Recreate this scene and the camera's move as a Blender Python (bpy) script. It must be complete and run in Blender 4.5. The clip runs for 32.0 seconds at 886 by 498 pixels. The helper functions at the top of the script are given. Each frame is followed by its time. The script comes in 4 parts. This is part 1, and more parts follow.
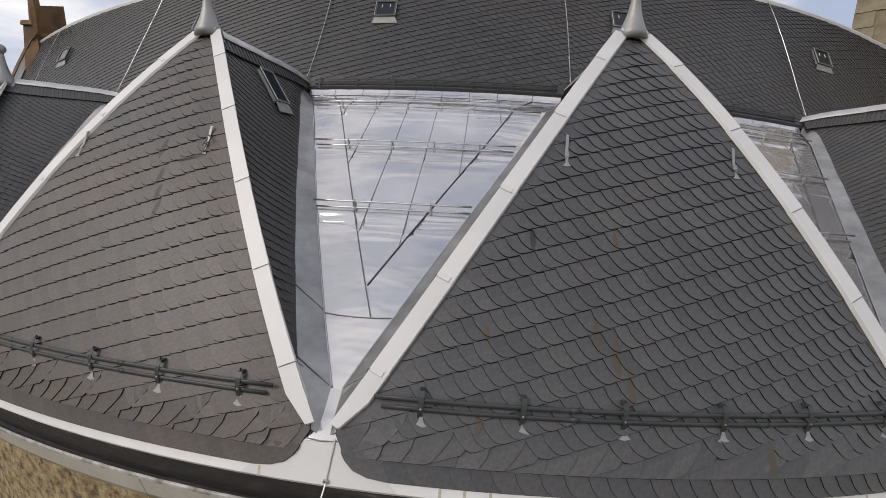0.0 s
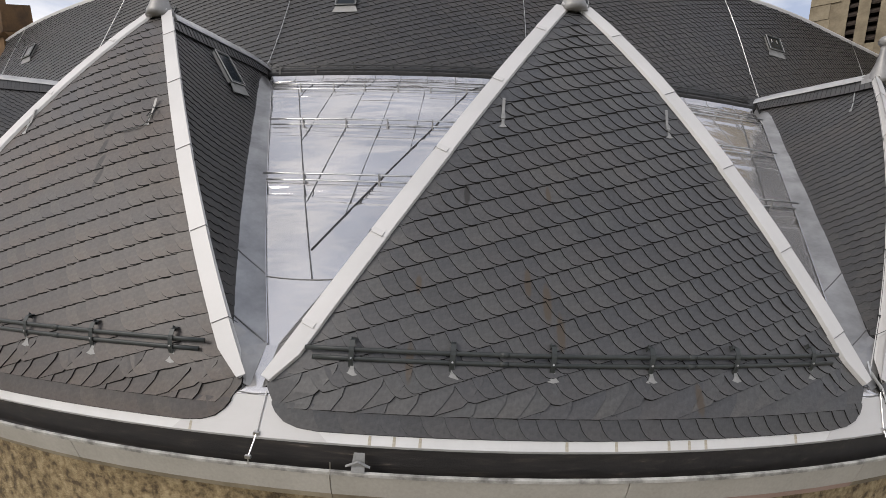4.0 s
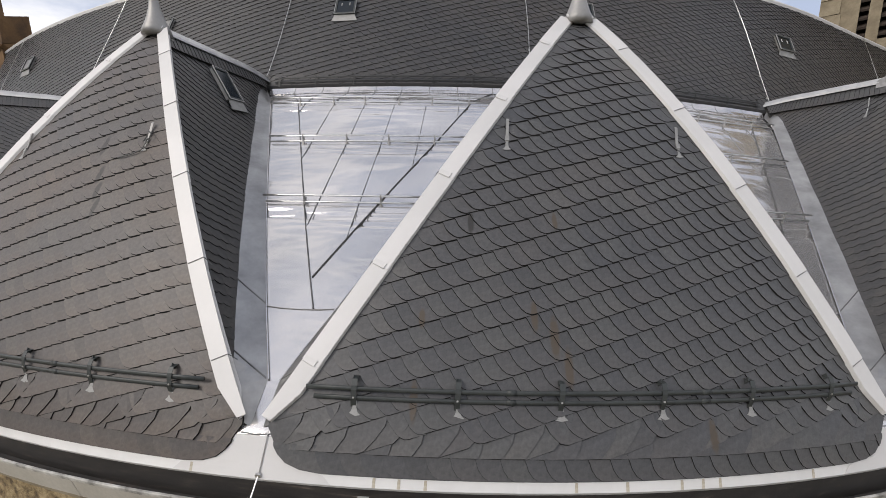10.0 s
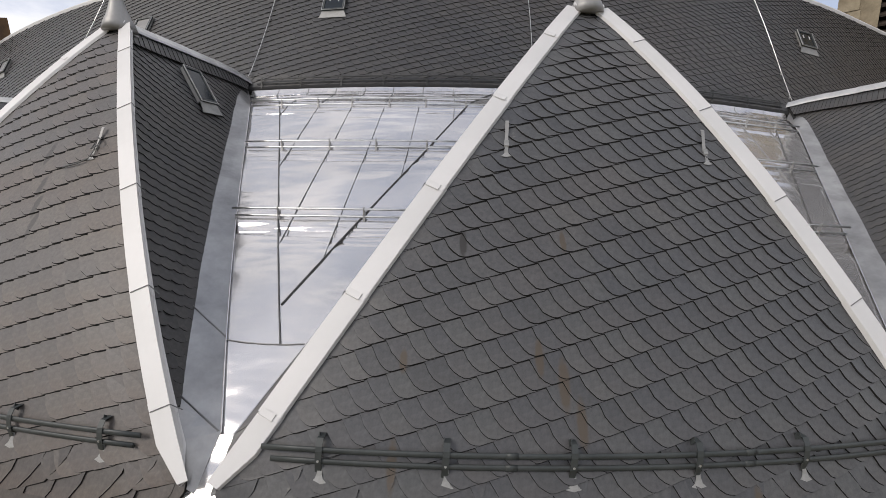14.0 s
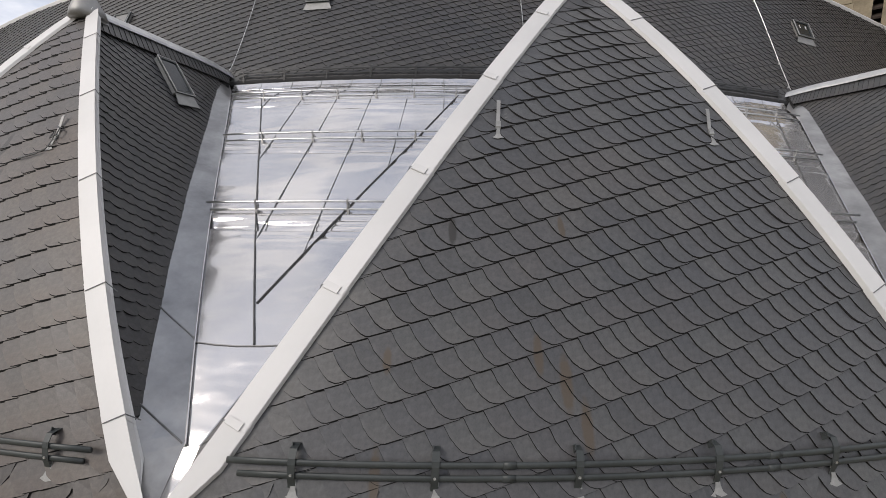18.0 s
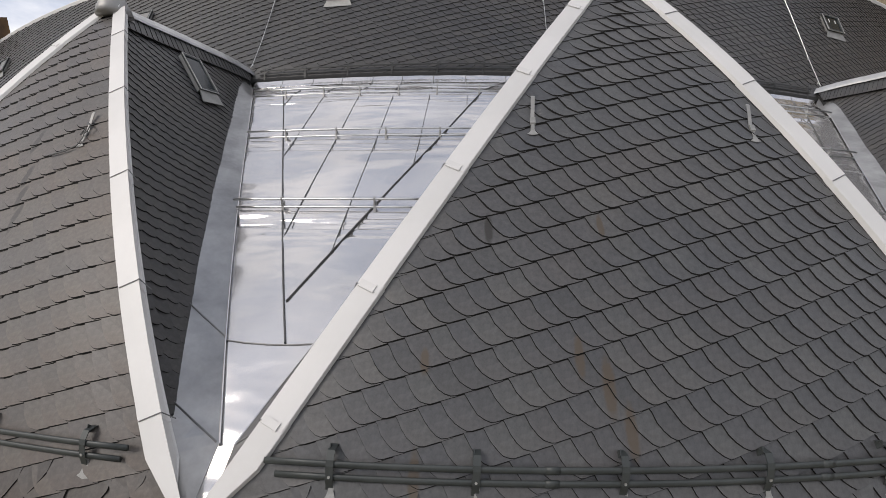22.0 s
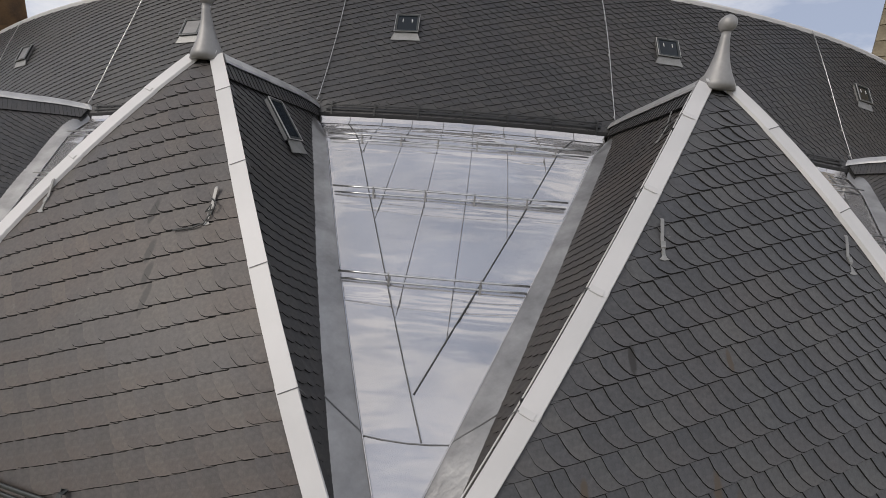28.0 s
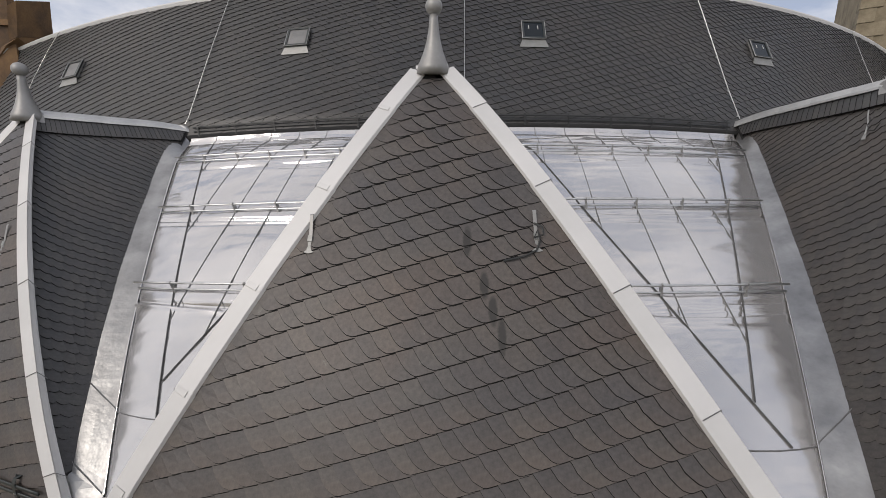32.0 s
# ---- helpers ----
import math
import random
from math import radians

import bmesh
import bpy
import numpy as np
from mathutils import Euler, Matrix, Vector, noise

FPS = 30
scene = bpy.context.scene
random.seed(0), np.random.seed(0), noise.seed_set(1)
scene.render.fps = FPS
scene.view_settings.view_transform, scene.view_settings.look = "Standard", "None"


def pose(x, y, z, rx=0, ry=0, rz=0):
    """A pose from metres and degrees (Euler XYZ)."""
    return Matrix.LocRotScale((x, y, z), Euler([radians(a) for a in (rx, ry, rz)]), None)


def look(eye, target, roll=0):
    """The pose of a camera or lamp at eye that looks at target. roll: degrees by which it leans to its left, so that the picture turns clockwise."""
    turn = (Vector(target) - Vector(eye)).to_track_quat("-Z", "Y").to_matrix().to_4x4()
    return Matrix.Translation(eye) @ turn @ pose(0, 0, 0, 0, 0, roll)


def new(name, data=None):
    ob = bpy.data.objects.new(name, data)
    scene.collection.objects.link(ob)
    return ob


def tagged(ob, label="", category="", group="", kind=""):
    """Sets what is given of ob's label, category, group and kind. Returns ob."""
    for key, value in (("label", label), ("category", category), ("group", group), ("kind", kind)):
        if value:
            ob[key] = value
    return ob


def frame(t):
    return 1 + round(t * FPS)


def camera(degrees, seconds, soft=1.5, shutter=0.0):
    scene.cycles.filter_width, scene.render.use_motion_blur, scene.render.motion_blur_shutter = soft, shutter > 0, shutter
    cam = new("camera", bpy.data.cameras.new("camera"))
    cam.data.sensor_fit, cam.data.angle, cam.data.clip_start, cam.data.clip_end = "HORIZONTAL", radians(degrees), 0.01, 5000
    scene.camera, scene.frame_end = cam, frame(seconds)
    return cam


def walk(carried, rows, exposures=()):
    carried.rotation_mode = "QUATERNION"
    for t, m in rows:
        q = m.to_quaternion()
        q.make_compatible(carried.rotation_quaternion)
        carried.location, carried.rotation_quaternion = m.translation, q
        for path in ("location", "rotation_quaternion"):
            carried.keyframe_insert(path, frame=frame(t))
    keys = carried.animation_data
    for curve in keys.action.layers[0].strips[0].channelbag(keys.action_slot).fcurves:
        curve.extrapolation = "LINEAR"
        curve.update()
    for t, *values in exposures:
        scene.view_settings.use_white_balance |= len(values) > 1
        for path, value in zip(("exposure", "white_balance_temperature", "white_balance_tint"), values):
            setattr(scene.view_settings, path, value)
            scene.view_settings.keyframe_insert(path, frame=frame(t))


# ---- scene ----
# ---- camera and walk: seconds, place, turn ----
cam = camera(94.00, 32.0, 0.6)
ROWS = [
    (0.0, -1.512, -4.140, 2.332, 79.20, -2.23, 5.16),
    (0.5, -1.478, -4.164, 2.163, 79.65, -1.81, 5.23),
    (1.0, -1.465, -4.198, 2.069, 79.86, -2.00, 5.33),
    (1.5, -1.482, -4.243, 2.060, 79.77, -1.70, 5.30),
    (2.0, -1.482, -4.263, 2.066, 79.78, -1.07, 5.32),
    (2.5, -1.456, -4.260, 2.050, 79.93, -1.17, 5.41),
    (3.0, -1.369, -4.265, 2.013, 79.98, -1.48, 5.43),
    (3.5, -1.140, -4.249, 1.932, 80.36, -1.35, 4.77),
    (4.0, -0.983, -4.233, 1.883, 80.60, -1.19, 3.88),
    (4.5, -0.960, -4.218, 1.838, 80.65, -0.68, 3.54),
    (6.5, -1.026, -4.185, 1.948, 80.29, -0.49, 3.96),
    (7.0, -1.022, -4.202, 2.167, 79.76, -0.61, 4.06),
    (7.5, -1.019, -4.210, 2.251, 79.57, -0.67, 4.10),
    (8.0, -1.024, -4.173, 2.239, 79.65, -0.29, 4.05),
    (8.5, -1.016, -4.139, 2.184, 79.80, -0.31, 4.17),
    (9.0, -1.005, -4.120, 2.153, 79.85, -0.72, 4.36),
    (9.5, -1.001, -4.105, 2.164, 79.88, -0.49, 4.34),
    (10.0, -0.989, -4.080, 2.171, 79.89, -0.40, 4.36),
    (10.5, -0.977, -4.043, 2.145, 80.01, -0.22, 4.37),
    (11.0, -0.975, -4.006, 2.151, 80.00, -0.52, 4.41),
    (11.5, -0.977, -3.969, 2.180, 79.92, -0.42, 4.45),
    (12.0, -0.969, -3.891, 2.210, 79.90, -0.22, 4.45),
    (12.5, -0.953, -3.812, 2.226, 79.88, -0.38, 4.56),
    (13.0, -0.932, -3.712, 2.230, 79.91, -0.55, 4.75),
    (13.5, -0.912, -3.606, 2.231, 80.06, -1.08, 4.90),
    (14.0, -0.915, -3.482, 2.235, 80.38, -0.17, 4.80),
    (14.5, -0.886, -3.399, 2.261, 80.35, -0.36, 4.87),
    (16.5, -0.814, -3.219, 2.112, 81.03, 0.29, 4.74),
    (17.0, -0.798, -3.260, 2.063, 80.99, -0.95, 5.08),
    (17.5, -0.854, -3.271, 2.065, 81.05, -0.88, 4.97),
    (18.0, -0.879, -3.230, 2.072, 81.17, 0.62, 4.11),
    (18.5, -0.823, -3.187, 2.010, 81.30, 1.19, 3.34),
    (19.0, -0.832, -3.148, 1.874, 81.66, 0.55, 3.06),
    (19.5, -0.973, -3.131, 1.774, 82.04, 0.72, 3.81),
    (20.0, -1.064, -3.130, 1.724, 82.11, 1.29, 4.77),
    (20.5, -1.063, -3.140, 1.735, 81.97, 0.38, 5.21),
    (21.0, -1.060, -3.160, 1.794, 81.75, 0.16, 5.23),
    (21.5, -1.059, -3.176, 1.873, 81.55, 0.22, 5.23),
    (22.0, -1.064, -3.189, 2.065, 80.99, 0.51, 5.31),
    (22.5, -1.027, -3.186, 2.272, 80.45, 0.58, 5.49),
    (23.0, -0.982, -3.187, 2.384, 80.28, -0.18, 5.60),
    (23.5, -0.973, -3.180, 2.521, 79.88, -1.07, 5.70),
    (24.0, -1.065, -3.171, 2.703, 79.36, -2.18, 5.56),
    (24.5, -1.220, -3.172, 2.860, 78.95, -1.15, 4.98),
    (25.0, -1.388, -3.185, 2.986, 78.65, -0.70, 4.46),
    (25.5, -1.539, -3.189, 3.044, 78.55, -0.02, 4.01),
    (27.5, -2.017, -3.244, 3.036, 78.33, -2.83, 3.24),
    (28.0, -2.340, -3.247, 3.049, 78.16, -4.00, 2.66),
    (28.5, -2.749, -3.241, 3.083, 78.10, -2.93, 1.51),
    (29.0, -3.171, -3.235, 3.143, 77.99, -2.21, 0.45),
    (29.5, -3.589, -3.229, 3.185, 77.83, -2.49, -0.50),
    (30.0, -4.067, -3.190, 3.201, 77.85, -3.09, -1.59),
    (30.5, -4.531, -3.156, 3.183, 77.94, -3.03, -2.87),
    (31.0, -5.007, -3.105, 3.166, 77.99, -1.75, -4.41),
    (31.5, -5.316, -3.063, 3.140, 78.16, -0.70, -5.42),
    (32.0, -5.528, -2.999, 3.054, 78.60, -0.75, -5.88),
]
walk(cam, [(t, pose(x, y, z, rx, ry, rz)) for t, x, y, z, rx, ry, rz in ROWS],
     exposures=((0.0, 0.20), (3.0, 0.25), (7.0, 0.38), (20.0, 0.38), (24.0, 0.24), (28.0, 0.03), (32.0, 0.10)))

# ---- world and sun: bright overcast ----
world = bpy.data.worlds.new("sky")
scene.world = world
world.use_nodes = True
wn = world.node_tree
sky = wn.nodes.new("ShaderNodeTexSky")
sky.sky_type = "NISHITA"
sky.sun_disc = False
sky.sun_elevation = radians(38)
sky.sun_rotation = radians(230)
sky.air_density, sky.dust_density, sky.ozone_density = 1.0, 1.5, 1.0
wc = wn.nodes.new("ShaderNodeTexCoord")
wm = wn.nodes.new("ShaderNodeMapping")
wm.inputs["Scale"].default_value = (1.0, 1.0, 2.6)
wnoise = wn.nodes.new("ShaderNodeTexNoise")
wnoise.inputs["Scale"].default_value = 2.2
wnoise.inputs["Detail"].default_value = 7
wnoise.inputs["Roughness"].default_value = 0.6
wr = wn.nodes.new("ShaderNodeValToRGB")
wr.color_ramp.elements[0].position, wr.color_ramp.elements[0].color = 0.35, (4.1, 4.6, 5.95, 1)
wr.color_ramp.elements[1].position, wr.color_ramp.elements[1].color = 0.59, (9.9, 9.6, 9.6, 1)
wx = wn.nodes.new("ShaderNodeMix")
wx.data_type = "RGBA"
wx.inputs["Factor"].default_value = 0.85
bg = wn.nodes["Background"]
bg.inputs["Strength"].default_value = 0.1
wn.links.new(wc.outputs["Generated"], wm.inputs["Vector"])
wn.links.new(wm.outputs["Vector"], wnoise.inputs["Vector"])
# thinner cloud overhead, where the blue shows through
wsep = wn.nodes.new("ShaderNodeSeparateXYZ")
wthin = wn.nodes.new("ShaderNodeMapRange")
wthin.inputs["From Min"].default_value, wthin.inputs["From Max"].default_value = 0.92, 1.0
wthin.inputs["To Max"].default_value = 0.20
wsub = wn.nodes.new("ShaderNodeMath")
wsub.operation = "SUBTRACT"
wn.links.new(wc.outputs["Generated"], wsep.inputs["Vector"])
wn.links.new(wsep.outputs["Z"], wthin.inputs["Value"])
wn.links.new(wnoise.outputs["Fac"], wsub.inputs[0])
wn.links.new(wthin.outputs["Result"], wsub.inputs[1])
wn.links.new(wsub.outputs["Value"], wr.inputs["Fac"])
wn.links.new(sky.outputs["Color"], wx.inputs["A"])
wn.links.new(wr.outputs["Color"], wx.inputs["B"])
wn.links.new(wx.outputs["Result"], bg.inputs["Color"])
sun_data = bpy.data.lights.new("sun", "SUN")
sun_data.energy, sun_data.angle, sun_data.color = 1.5, radians(24), (1.0, 0.92, 0.84)
sun = new("sun", sun_data)
sun.matrix_world = look((0, 0, 30), (29, 25, 0))

# ---- the plan: a straight nave side, bent to fit the lens-bowed camera view ----
# x runs along the eaves, y into the building, z up from the foot of the hips.
PITCH = 5.267                      # bay to bay
HALF = 2.5                         # half a bay at the foot of the hips
APEX_Y, APEX_Z = 2.993, 3.742      # tip of a bay roof, and its level ridge
EAVE_Y, EAVE_Z = 8.35, 3.742       # foot of the main roof
RIDGE_Y, RIDGE_Z = 10.39, 7.14     # main ridge
BAYS = (-3, -2, -1, 0, 1, 2)
LEFT_END, RIGHT_END = -17.9, 13.0
ROOF_C, ROOF_S = [v / math.hypot(RIDGE_Y - EAVE_Y, RIDGE_Z - EAVE_Z) for v in (RIDGE_Y - EAVE_Y, RIDGE_Z - EAVE_Z)]

# powers of the scaled depth and height, and the shift in metres along the eaves, power by power, that goes with each
BEND_X = {(0, 0): (0.118, -0.171, 0.123, -0.129, 0), (0, 1): (0.082, 0.47, -0.028, 0), (0, 2): (-0.013, -0.299, 0), (0, 3): (-0.203, 0), (1, 0): (0.075, -1.26, 0.2, 0), (1, 1): (-0.04, 0.166, 0), (1, 2): (0.279, 0), (2, 0): (0.025, -0.086, 0), (2, 1): (0.022, 0), (3, 0): (-0.173, 0)}
BEND_Y = {(0, 0): (-2.771, 0.352, 1.897, 0.146, 0), (0, 1): (0.802, 0.083, 0.1, 0), (0, 2): (0.435, -0.302, 0), (0, 3): (-0.237, 0), (1, 0): (-2.694, 0.207, -0.967, 0), (1, 1): (-0.407, 0.495, 0), (1, 2): (-0.283, 0), (2, 0): (-0.22, -0.342, 0), (2, 1): (0.775, 0), (3, 0): (-0.474, 0)}
BEND_Z = {(0, 0): (0.308, -0.059, -0.381, -0.01, 0), (0, 1): (-0.146, 0.124, -0.07, 0), (0, 2): (0.427, -0.141, 0), (0, 3): (-0.861, 0), (1, 0): (-0.063, -0.074, 0.171, 0), (1, 1): (-1.144, 0.224, 0), (1, 2): (1.513, 0), (2, 0): (0.354, -0.029, 0), (2, 1): (-0.558, 0), (3, 0): (-0.175, 0)}


def shift(a, b, c):
    return Vector([sum(w * a ** i * b ** j * c ** k for (j, k), row in terms.items() for i, w in enumerate(row)) for terms in (BEND_X, BEND_Y, BEND_Z)])


def bend(p):
    """From the straight plan to a shape fitted to the camera's view, in metres. What lies on the main roof keeps its
    height over the slope.
    """
    x, y, z = p
    along, up = (y - EAVE_Y) * ROOF_C + (z - EAVE_Z) * ROOF_S, (z - EAVE_Z) * ROOF_C - (y - EAVE_Y) * ROOF_S
    near = carry(x, y, z)
    if along < 0.0 or abs(up) > 0.6:
        return near
    y, z = EAVE_Y + along * ROOF_C, EAVE_Z + along * ROOF_S
    foot = carry(x, y, z)
    level, rise = carry(x + 0.05, y, z) - foot, carry(x, y + 0.05 * ROOF_C, z + 0.05 * ROOF_S) - foot
    return near.lerp(foot + level.cross(rise).normalized() * up, min(1.0, along / 0.25))


def carry(x, y, z):
    """One place of the straight plan, straight on past both ends."""
    a, b, c = (x + 2.0) / 8.0, (y - 4.0) / 5.0, (z - 2.5) / 3.0
    b, c = min(1.6, max(-0.95, b)), min(1.75, max(-1.25, c))
    end = min(1.35, max(-2.1, a))
    move = shift(end, b, c)
    if end != a:
        inner = end - math.copysign(0.01, end)
        move += (move - shift(inner, b, c)) * (a - end) / (end - inner)
    return Vector((x, y, z)) + move


# ---- materials ----
def nodes_of(name):
    m = bpy.data.materials.new(name)
    m.use_nodes = True
    return m, m.node_tree, m.node_tree.nodes["Principled BSDF"]


def wire(nt, a, out, b, inp):
    nt.links.new(a.outputs[out], b.inputs[inp])


def noise_node(nt, scale, detail=4, rough=0.55, stretch=(1, 1, 1)):
    co = nt.nodes.new("ShaderNodeTexCoord")
    mp = nt.nodes.new("ShaderNodeMapping")
    mp.inputs["Scale"].default_value = stretch
    nz = nt.nodes.new("ShaderNodeTexNoise")
    nz.inputs["Scale"].default_value = scale
    nz.inputs["Detail"].default_value = detail
    nz.inputs["Roughness"].default_value = rough
    wire(nt, co, "Object", mp, "Vector")
    wire(nt, mp, "Vector", nz, "Vector")
    return nz


def ramp(nt, src, out, stops):
    r = nt.nodes.new("ShaderNodeValToRGB")
    e = r.color_ramp.elements
    e[0].position, e[0].color = stops[0][0], (*stops[0][1], 1)
    e[1].position, e[1].color = stops[-1][0], (*stops[-1][1], 1)
    for p, c in stops[1:-1]:
        n = e.new(p)
        n.color = (*c, 1)
    wire(nt, src, out, r, "Fac")
    return r


def blend(nt, a, ao, b, bo, fac, kind="MIX", src=None, out=None):
    m = nt.nodes.new("ShaderNodeMix")
    m.data_type, m.blend_type = "RGBA", kind
    m.inputs["Factor"].default_value = fac
    if src:
        wire(nt, src, out, m, "Factor")
    wire(nt, a, ao, m, "A")
    wire(nt, b, bo, m, "B")
    return m


def bump(nt, bs, src, out, strength, distance):
    b = nt.nodes.new("ShaderNodeBump")
    b.inputs["Strength"].default_value = strength
    b.inputs["Distance"].default_value = distance
    wire(nt, src, out, b, "Height")
    wire(nt, b, "Normal", bs, "Normal")
    return b


def surface(name, stops, scale, rough, metal=0.0, fine=60.0, relief=0.3, depth=0.003, rough_spread=0.1, stretch=(1, 1, 1), spec=0.5, grain_mix=0.7):
    """A material with a mottled colour, a finer grain over it, uneven gloss and slight relief."""
    m, nt, bs = nodes_of(name)
    big = noise_node(nt, scale, 5, 0.6, stretch)
    small = noise_node(nt, fine, 3, 0.6, stretch)
    col = ramp(nt, big, "Fac", stops)
    grain = ramp(nt, small, "Fac", [(0.25, (0.78, 0.78, 0.78)), (0.75, (1.0, 1.0, 1.0))])
    mixed = blend(nt, col, "Color", grain, "Color", grain_mix, "MULTIPLY")
    wire(nt, mixed, "Result", bs, "Base Color")
    rr = nt.nodes.new("ShaderNodeMapRange")
    rr.inputs["To Min"].default_value, rr.inputs["To Max"].default_value = rough - rough_spread, rough + rough_spread
    wire(nt, big, "Fac", rr, "Value")
    wire(nt, rr, "Result", bs, "Roughness")
    bs.inputs["Metallic"].default_value = metal
    bs.inputs["Specular IOR Level"].default_value = spec
    bump(nt, bs, small, "Fac", relief, depth)
    return m


# rust and damp runs on the slates: bay, x, height up the slope, half width, half length, rusty or damp
RUNS = ((0, -0.58, 0.94, 0.040, 0.16, 1), (0, -0.42, 0.76, 0.050, 0.22, 1), (0, -0.31, 0.50, 0.045, 0.20, 1), (0, -1.46, 0.22, 0.040, 0.20, 1), (0, -1.45, 0.90, 0.035, 0.10, 1),
        (0, -0.41, 1.82, 0.030, 0.11, 1), (0, 0.81, -0.06, 0.045, 0.16, 1), (0, -1.12, 1.79, 0.034, 0.14, 0), (-1, 0.305, 2.69, 0.045, 0.17, 0), (-1, 0.42, 2.31, 0.044, 0.14, 0),
        (-1, 0.475, 2.10, 0.044, 0.14, 0), (-1, 0.53, 1.90, 0.040, 0.18, 0))


def run_stains(nt, under):
    """Lays the runs over a slate colour: soft ellipses, broken up by noise."""
    geo = nt.nodes.new("ShaderNodeNewGeometry")
    rag = noise_node(nt, 22, 3, 0.6)
    for k, x, s, w, h, rusty in RUNS:
        fy, fz = APEX_Y / math.hypot(APEX_Y, APEX_Z), APEX_Z / math.hypot(APEX_Y, APEX_Z)
        at = lambda dx, ds: bend((k * PITCH + x + dx, (s + ds) * fy, (s + ds) * fz))
        e1 = (at(0.05, 0) - at(-0.05, 0)).normalized()
        e3 = e1.cross(at(0, 0.05) - at(0, -0.05)).normalized()
        e2 = e3.cross(e1)
        mp = nt.nodes.new("ShaderNodeMapping")
        mp.vector_type = "TEXTURE"
        mp.inputs["Location"].default_value = at(0, 0)
        mp.inputs["Rotation"].default_value = Matrix((e1, e2, e3)).transposed().to_euler()
        mp.inputs["Scale"].default_value = (w, h, 0.3)
        wire(nt, geo, "Position", mp, "Vector")
        gr = nt.nodes.new("ShaderNodeTexGradient")
        gr.gradient_type = "SPHERICAL"
        wire(nt, mp, "Vector", gr, "Vector")
        mul = nt.nodes.new("ShaderNodeMath")
        mul.operation = "MULTIPLY"
        wire(nt, gr, "Fac", mul, 0)
        wire(nt, rag, "Fac", mul, 1)
        edge = nt.nodes.new("ShaderNodeMapRange")
        edge.inputs["From Min"].default_value, edge.inputs["From Max"].default_value = 0.03, 0.20
        edge.inputs["To Max"].default_value = (0.92, 0.90)[rusty]
        wire(nt, mul, "Value", edge, "Value")
        tint = nt.nodes.new("ShaderNodeRGB")
        tint.outputs[0].default_value = ((0.019, 0.017, 0.015, 1), (0.060, 0.044, 0.029, 1))[rusty]
        under = blend(nt, under, "Result", tint, "Color", 0.0, "MIX", edge, "Result")
    return under


def slate_material(name, island=False, tone_scale=1.0, gloss=(0.42, 0.58), runs=False, tint=(1, 1, 1), patchy=0.35):
    """Split slate: each piece its own grey, faint cleavage grain, lichen specks and grey bloom."""
    m, nt, bs = nodes_of(name)
    if island:
        rnd = nt.nodes.new("ShaderNodeNewGeometry")
        out = "Random Per Island"
    else:
        rnd = nt.nodes.new("ShaderNodeObjectInfo")
        out = "Random"
    greys = ((0.0, (0.050, 0.049, 0.049)), (0.3, (0.057, 0.056, 0.057)), (0.6, (0.060, 0.057, 0.056)), (0.85, (0.064, 0.063, 0.061)), (1.0, (0.070, 0.067, 0.064)))
    tone = ramp(nt, rnd, out, [(p, tuple(c * tone_scale * w for c, w in zip(rgb, tint))) for p, rgb in greys])
    big = noise_node(nt, 1.1, 5, 0.6)
    cloud = ramp(nt, big, "Fac", [(0.3, (0.84, 0.845, 0.85)), (0.7, (1.14, 1.12, 1.09))])
    a = blend(nt, tone, "Color", cloud, "Color", 1.0, "MULTIPLY")
    hue = ramp(nt, noise_node(nt, 0.75, 4, 0.6), "Fac", [(0.35, (0.93, 0.99, 1.07)), (0.5, (1.0, 1.0, 1.0)), (0.66, (1.10, 0.985, 0.90))])
    a = blend(nt, a, "Result", hue, "Color", patchy, "MULTIPLY")
    fine = noise_node(nt, 32, 5, 0.65)
    grain = ramp(nt, fine, "Fac", [(0.3, (0.74, 0.74, 0.75)), (0.7, (1.26, 1.26, 1.25))])
    b = blend(nt, a, "Result", grain, "Color", 1.0, "MULTIPLY")
    spots = noise_node(nt, 7, 8, 0.78)
    spot = ramp(nt, spots, "Fac", [(0.64, (0, 0, 0)), (0.70, (1, 1, 1))])
    pale = nt.nodes.new("ShaderNodeRGB")
    pale.outputs[0].default_value = (0.16, 0.155, 0.14, 1)
    half = nt.nodes.new("ShaderNodeMath")
    half.operation = "MULTIPLY"
    half.inputs[1].default_value = 0.55
    wire(nt, spot, "Color", half, 0)
    c = blend(nt, b, "Result", pale, "Color", 0.0, "MIX", half, "Value")
    c = run_stains(nt, c) if runs else c
    wire(nt, c, "Result", bs, "Base Color")
    rr = nt.nodes.new("ShaderNodeMapRange")
    rr.inputs["To Min"].default_value, rr.inputs["To Max"].default_value = gloss
    wire(nt, big, "Fac", rr, "Value")
    wire(nt, rr, "Result", bs, "Roughness")
    bump(nt, bs, fine, "Fac", 0.38, 0.004)
    return m


COOL, WARM = (0.965, 1.0, 1.05), (1.10, 0.985, 0.915)
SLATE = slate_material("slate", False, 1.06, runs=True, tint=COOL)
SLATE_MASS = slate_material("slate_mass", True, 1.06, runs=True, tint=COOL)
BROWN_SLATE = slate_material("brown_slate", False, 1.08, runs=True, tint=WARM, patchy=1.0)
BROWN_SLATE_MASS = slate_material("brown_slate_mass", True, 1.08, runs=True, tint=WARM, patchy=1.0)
# Flank slates, plain and russet: the sides' shade is painted in as darker tone.
SHADED_FLANK = slate_material("shaded_flank_slate", False, 0.78, tint=(0.985, 1.0, 1.02))
SHADED_FLANK_MASS = slate_material("shaded_flank_slate_mass", True, 0.78, tint=(0.985, 1.0, 1.02))
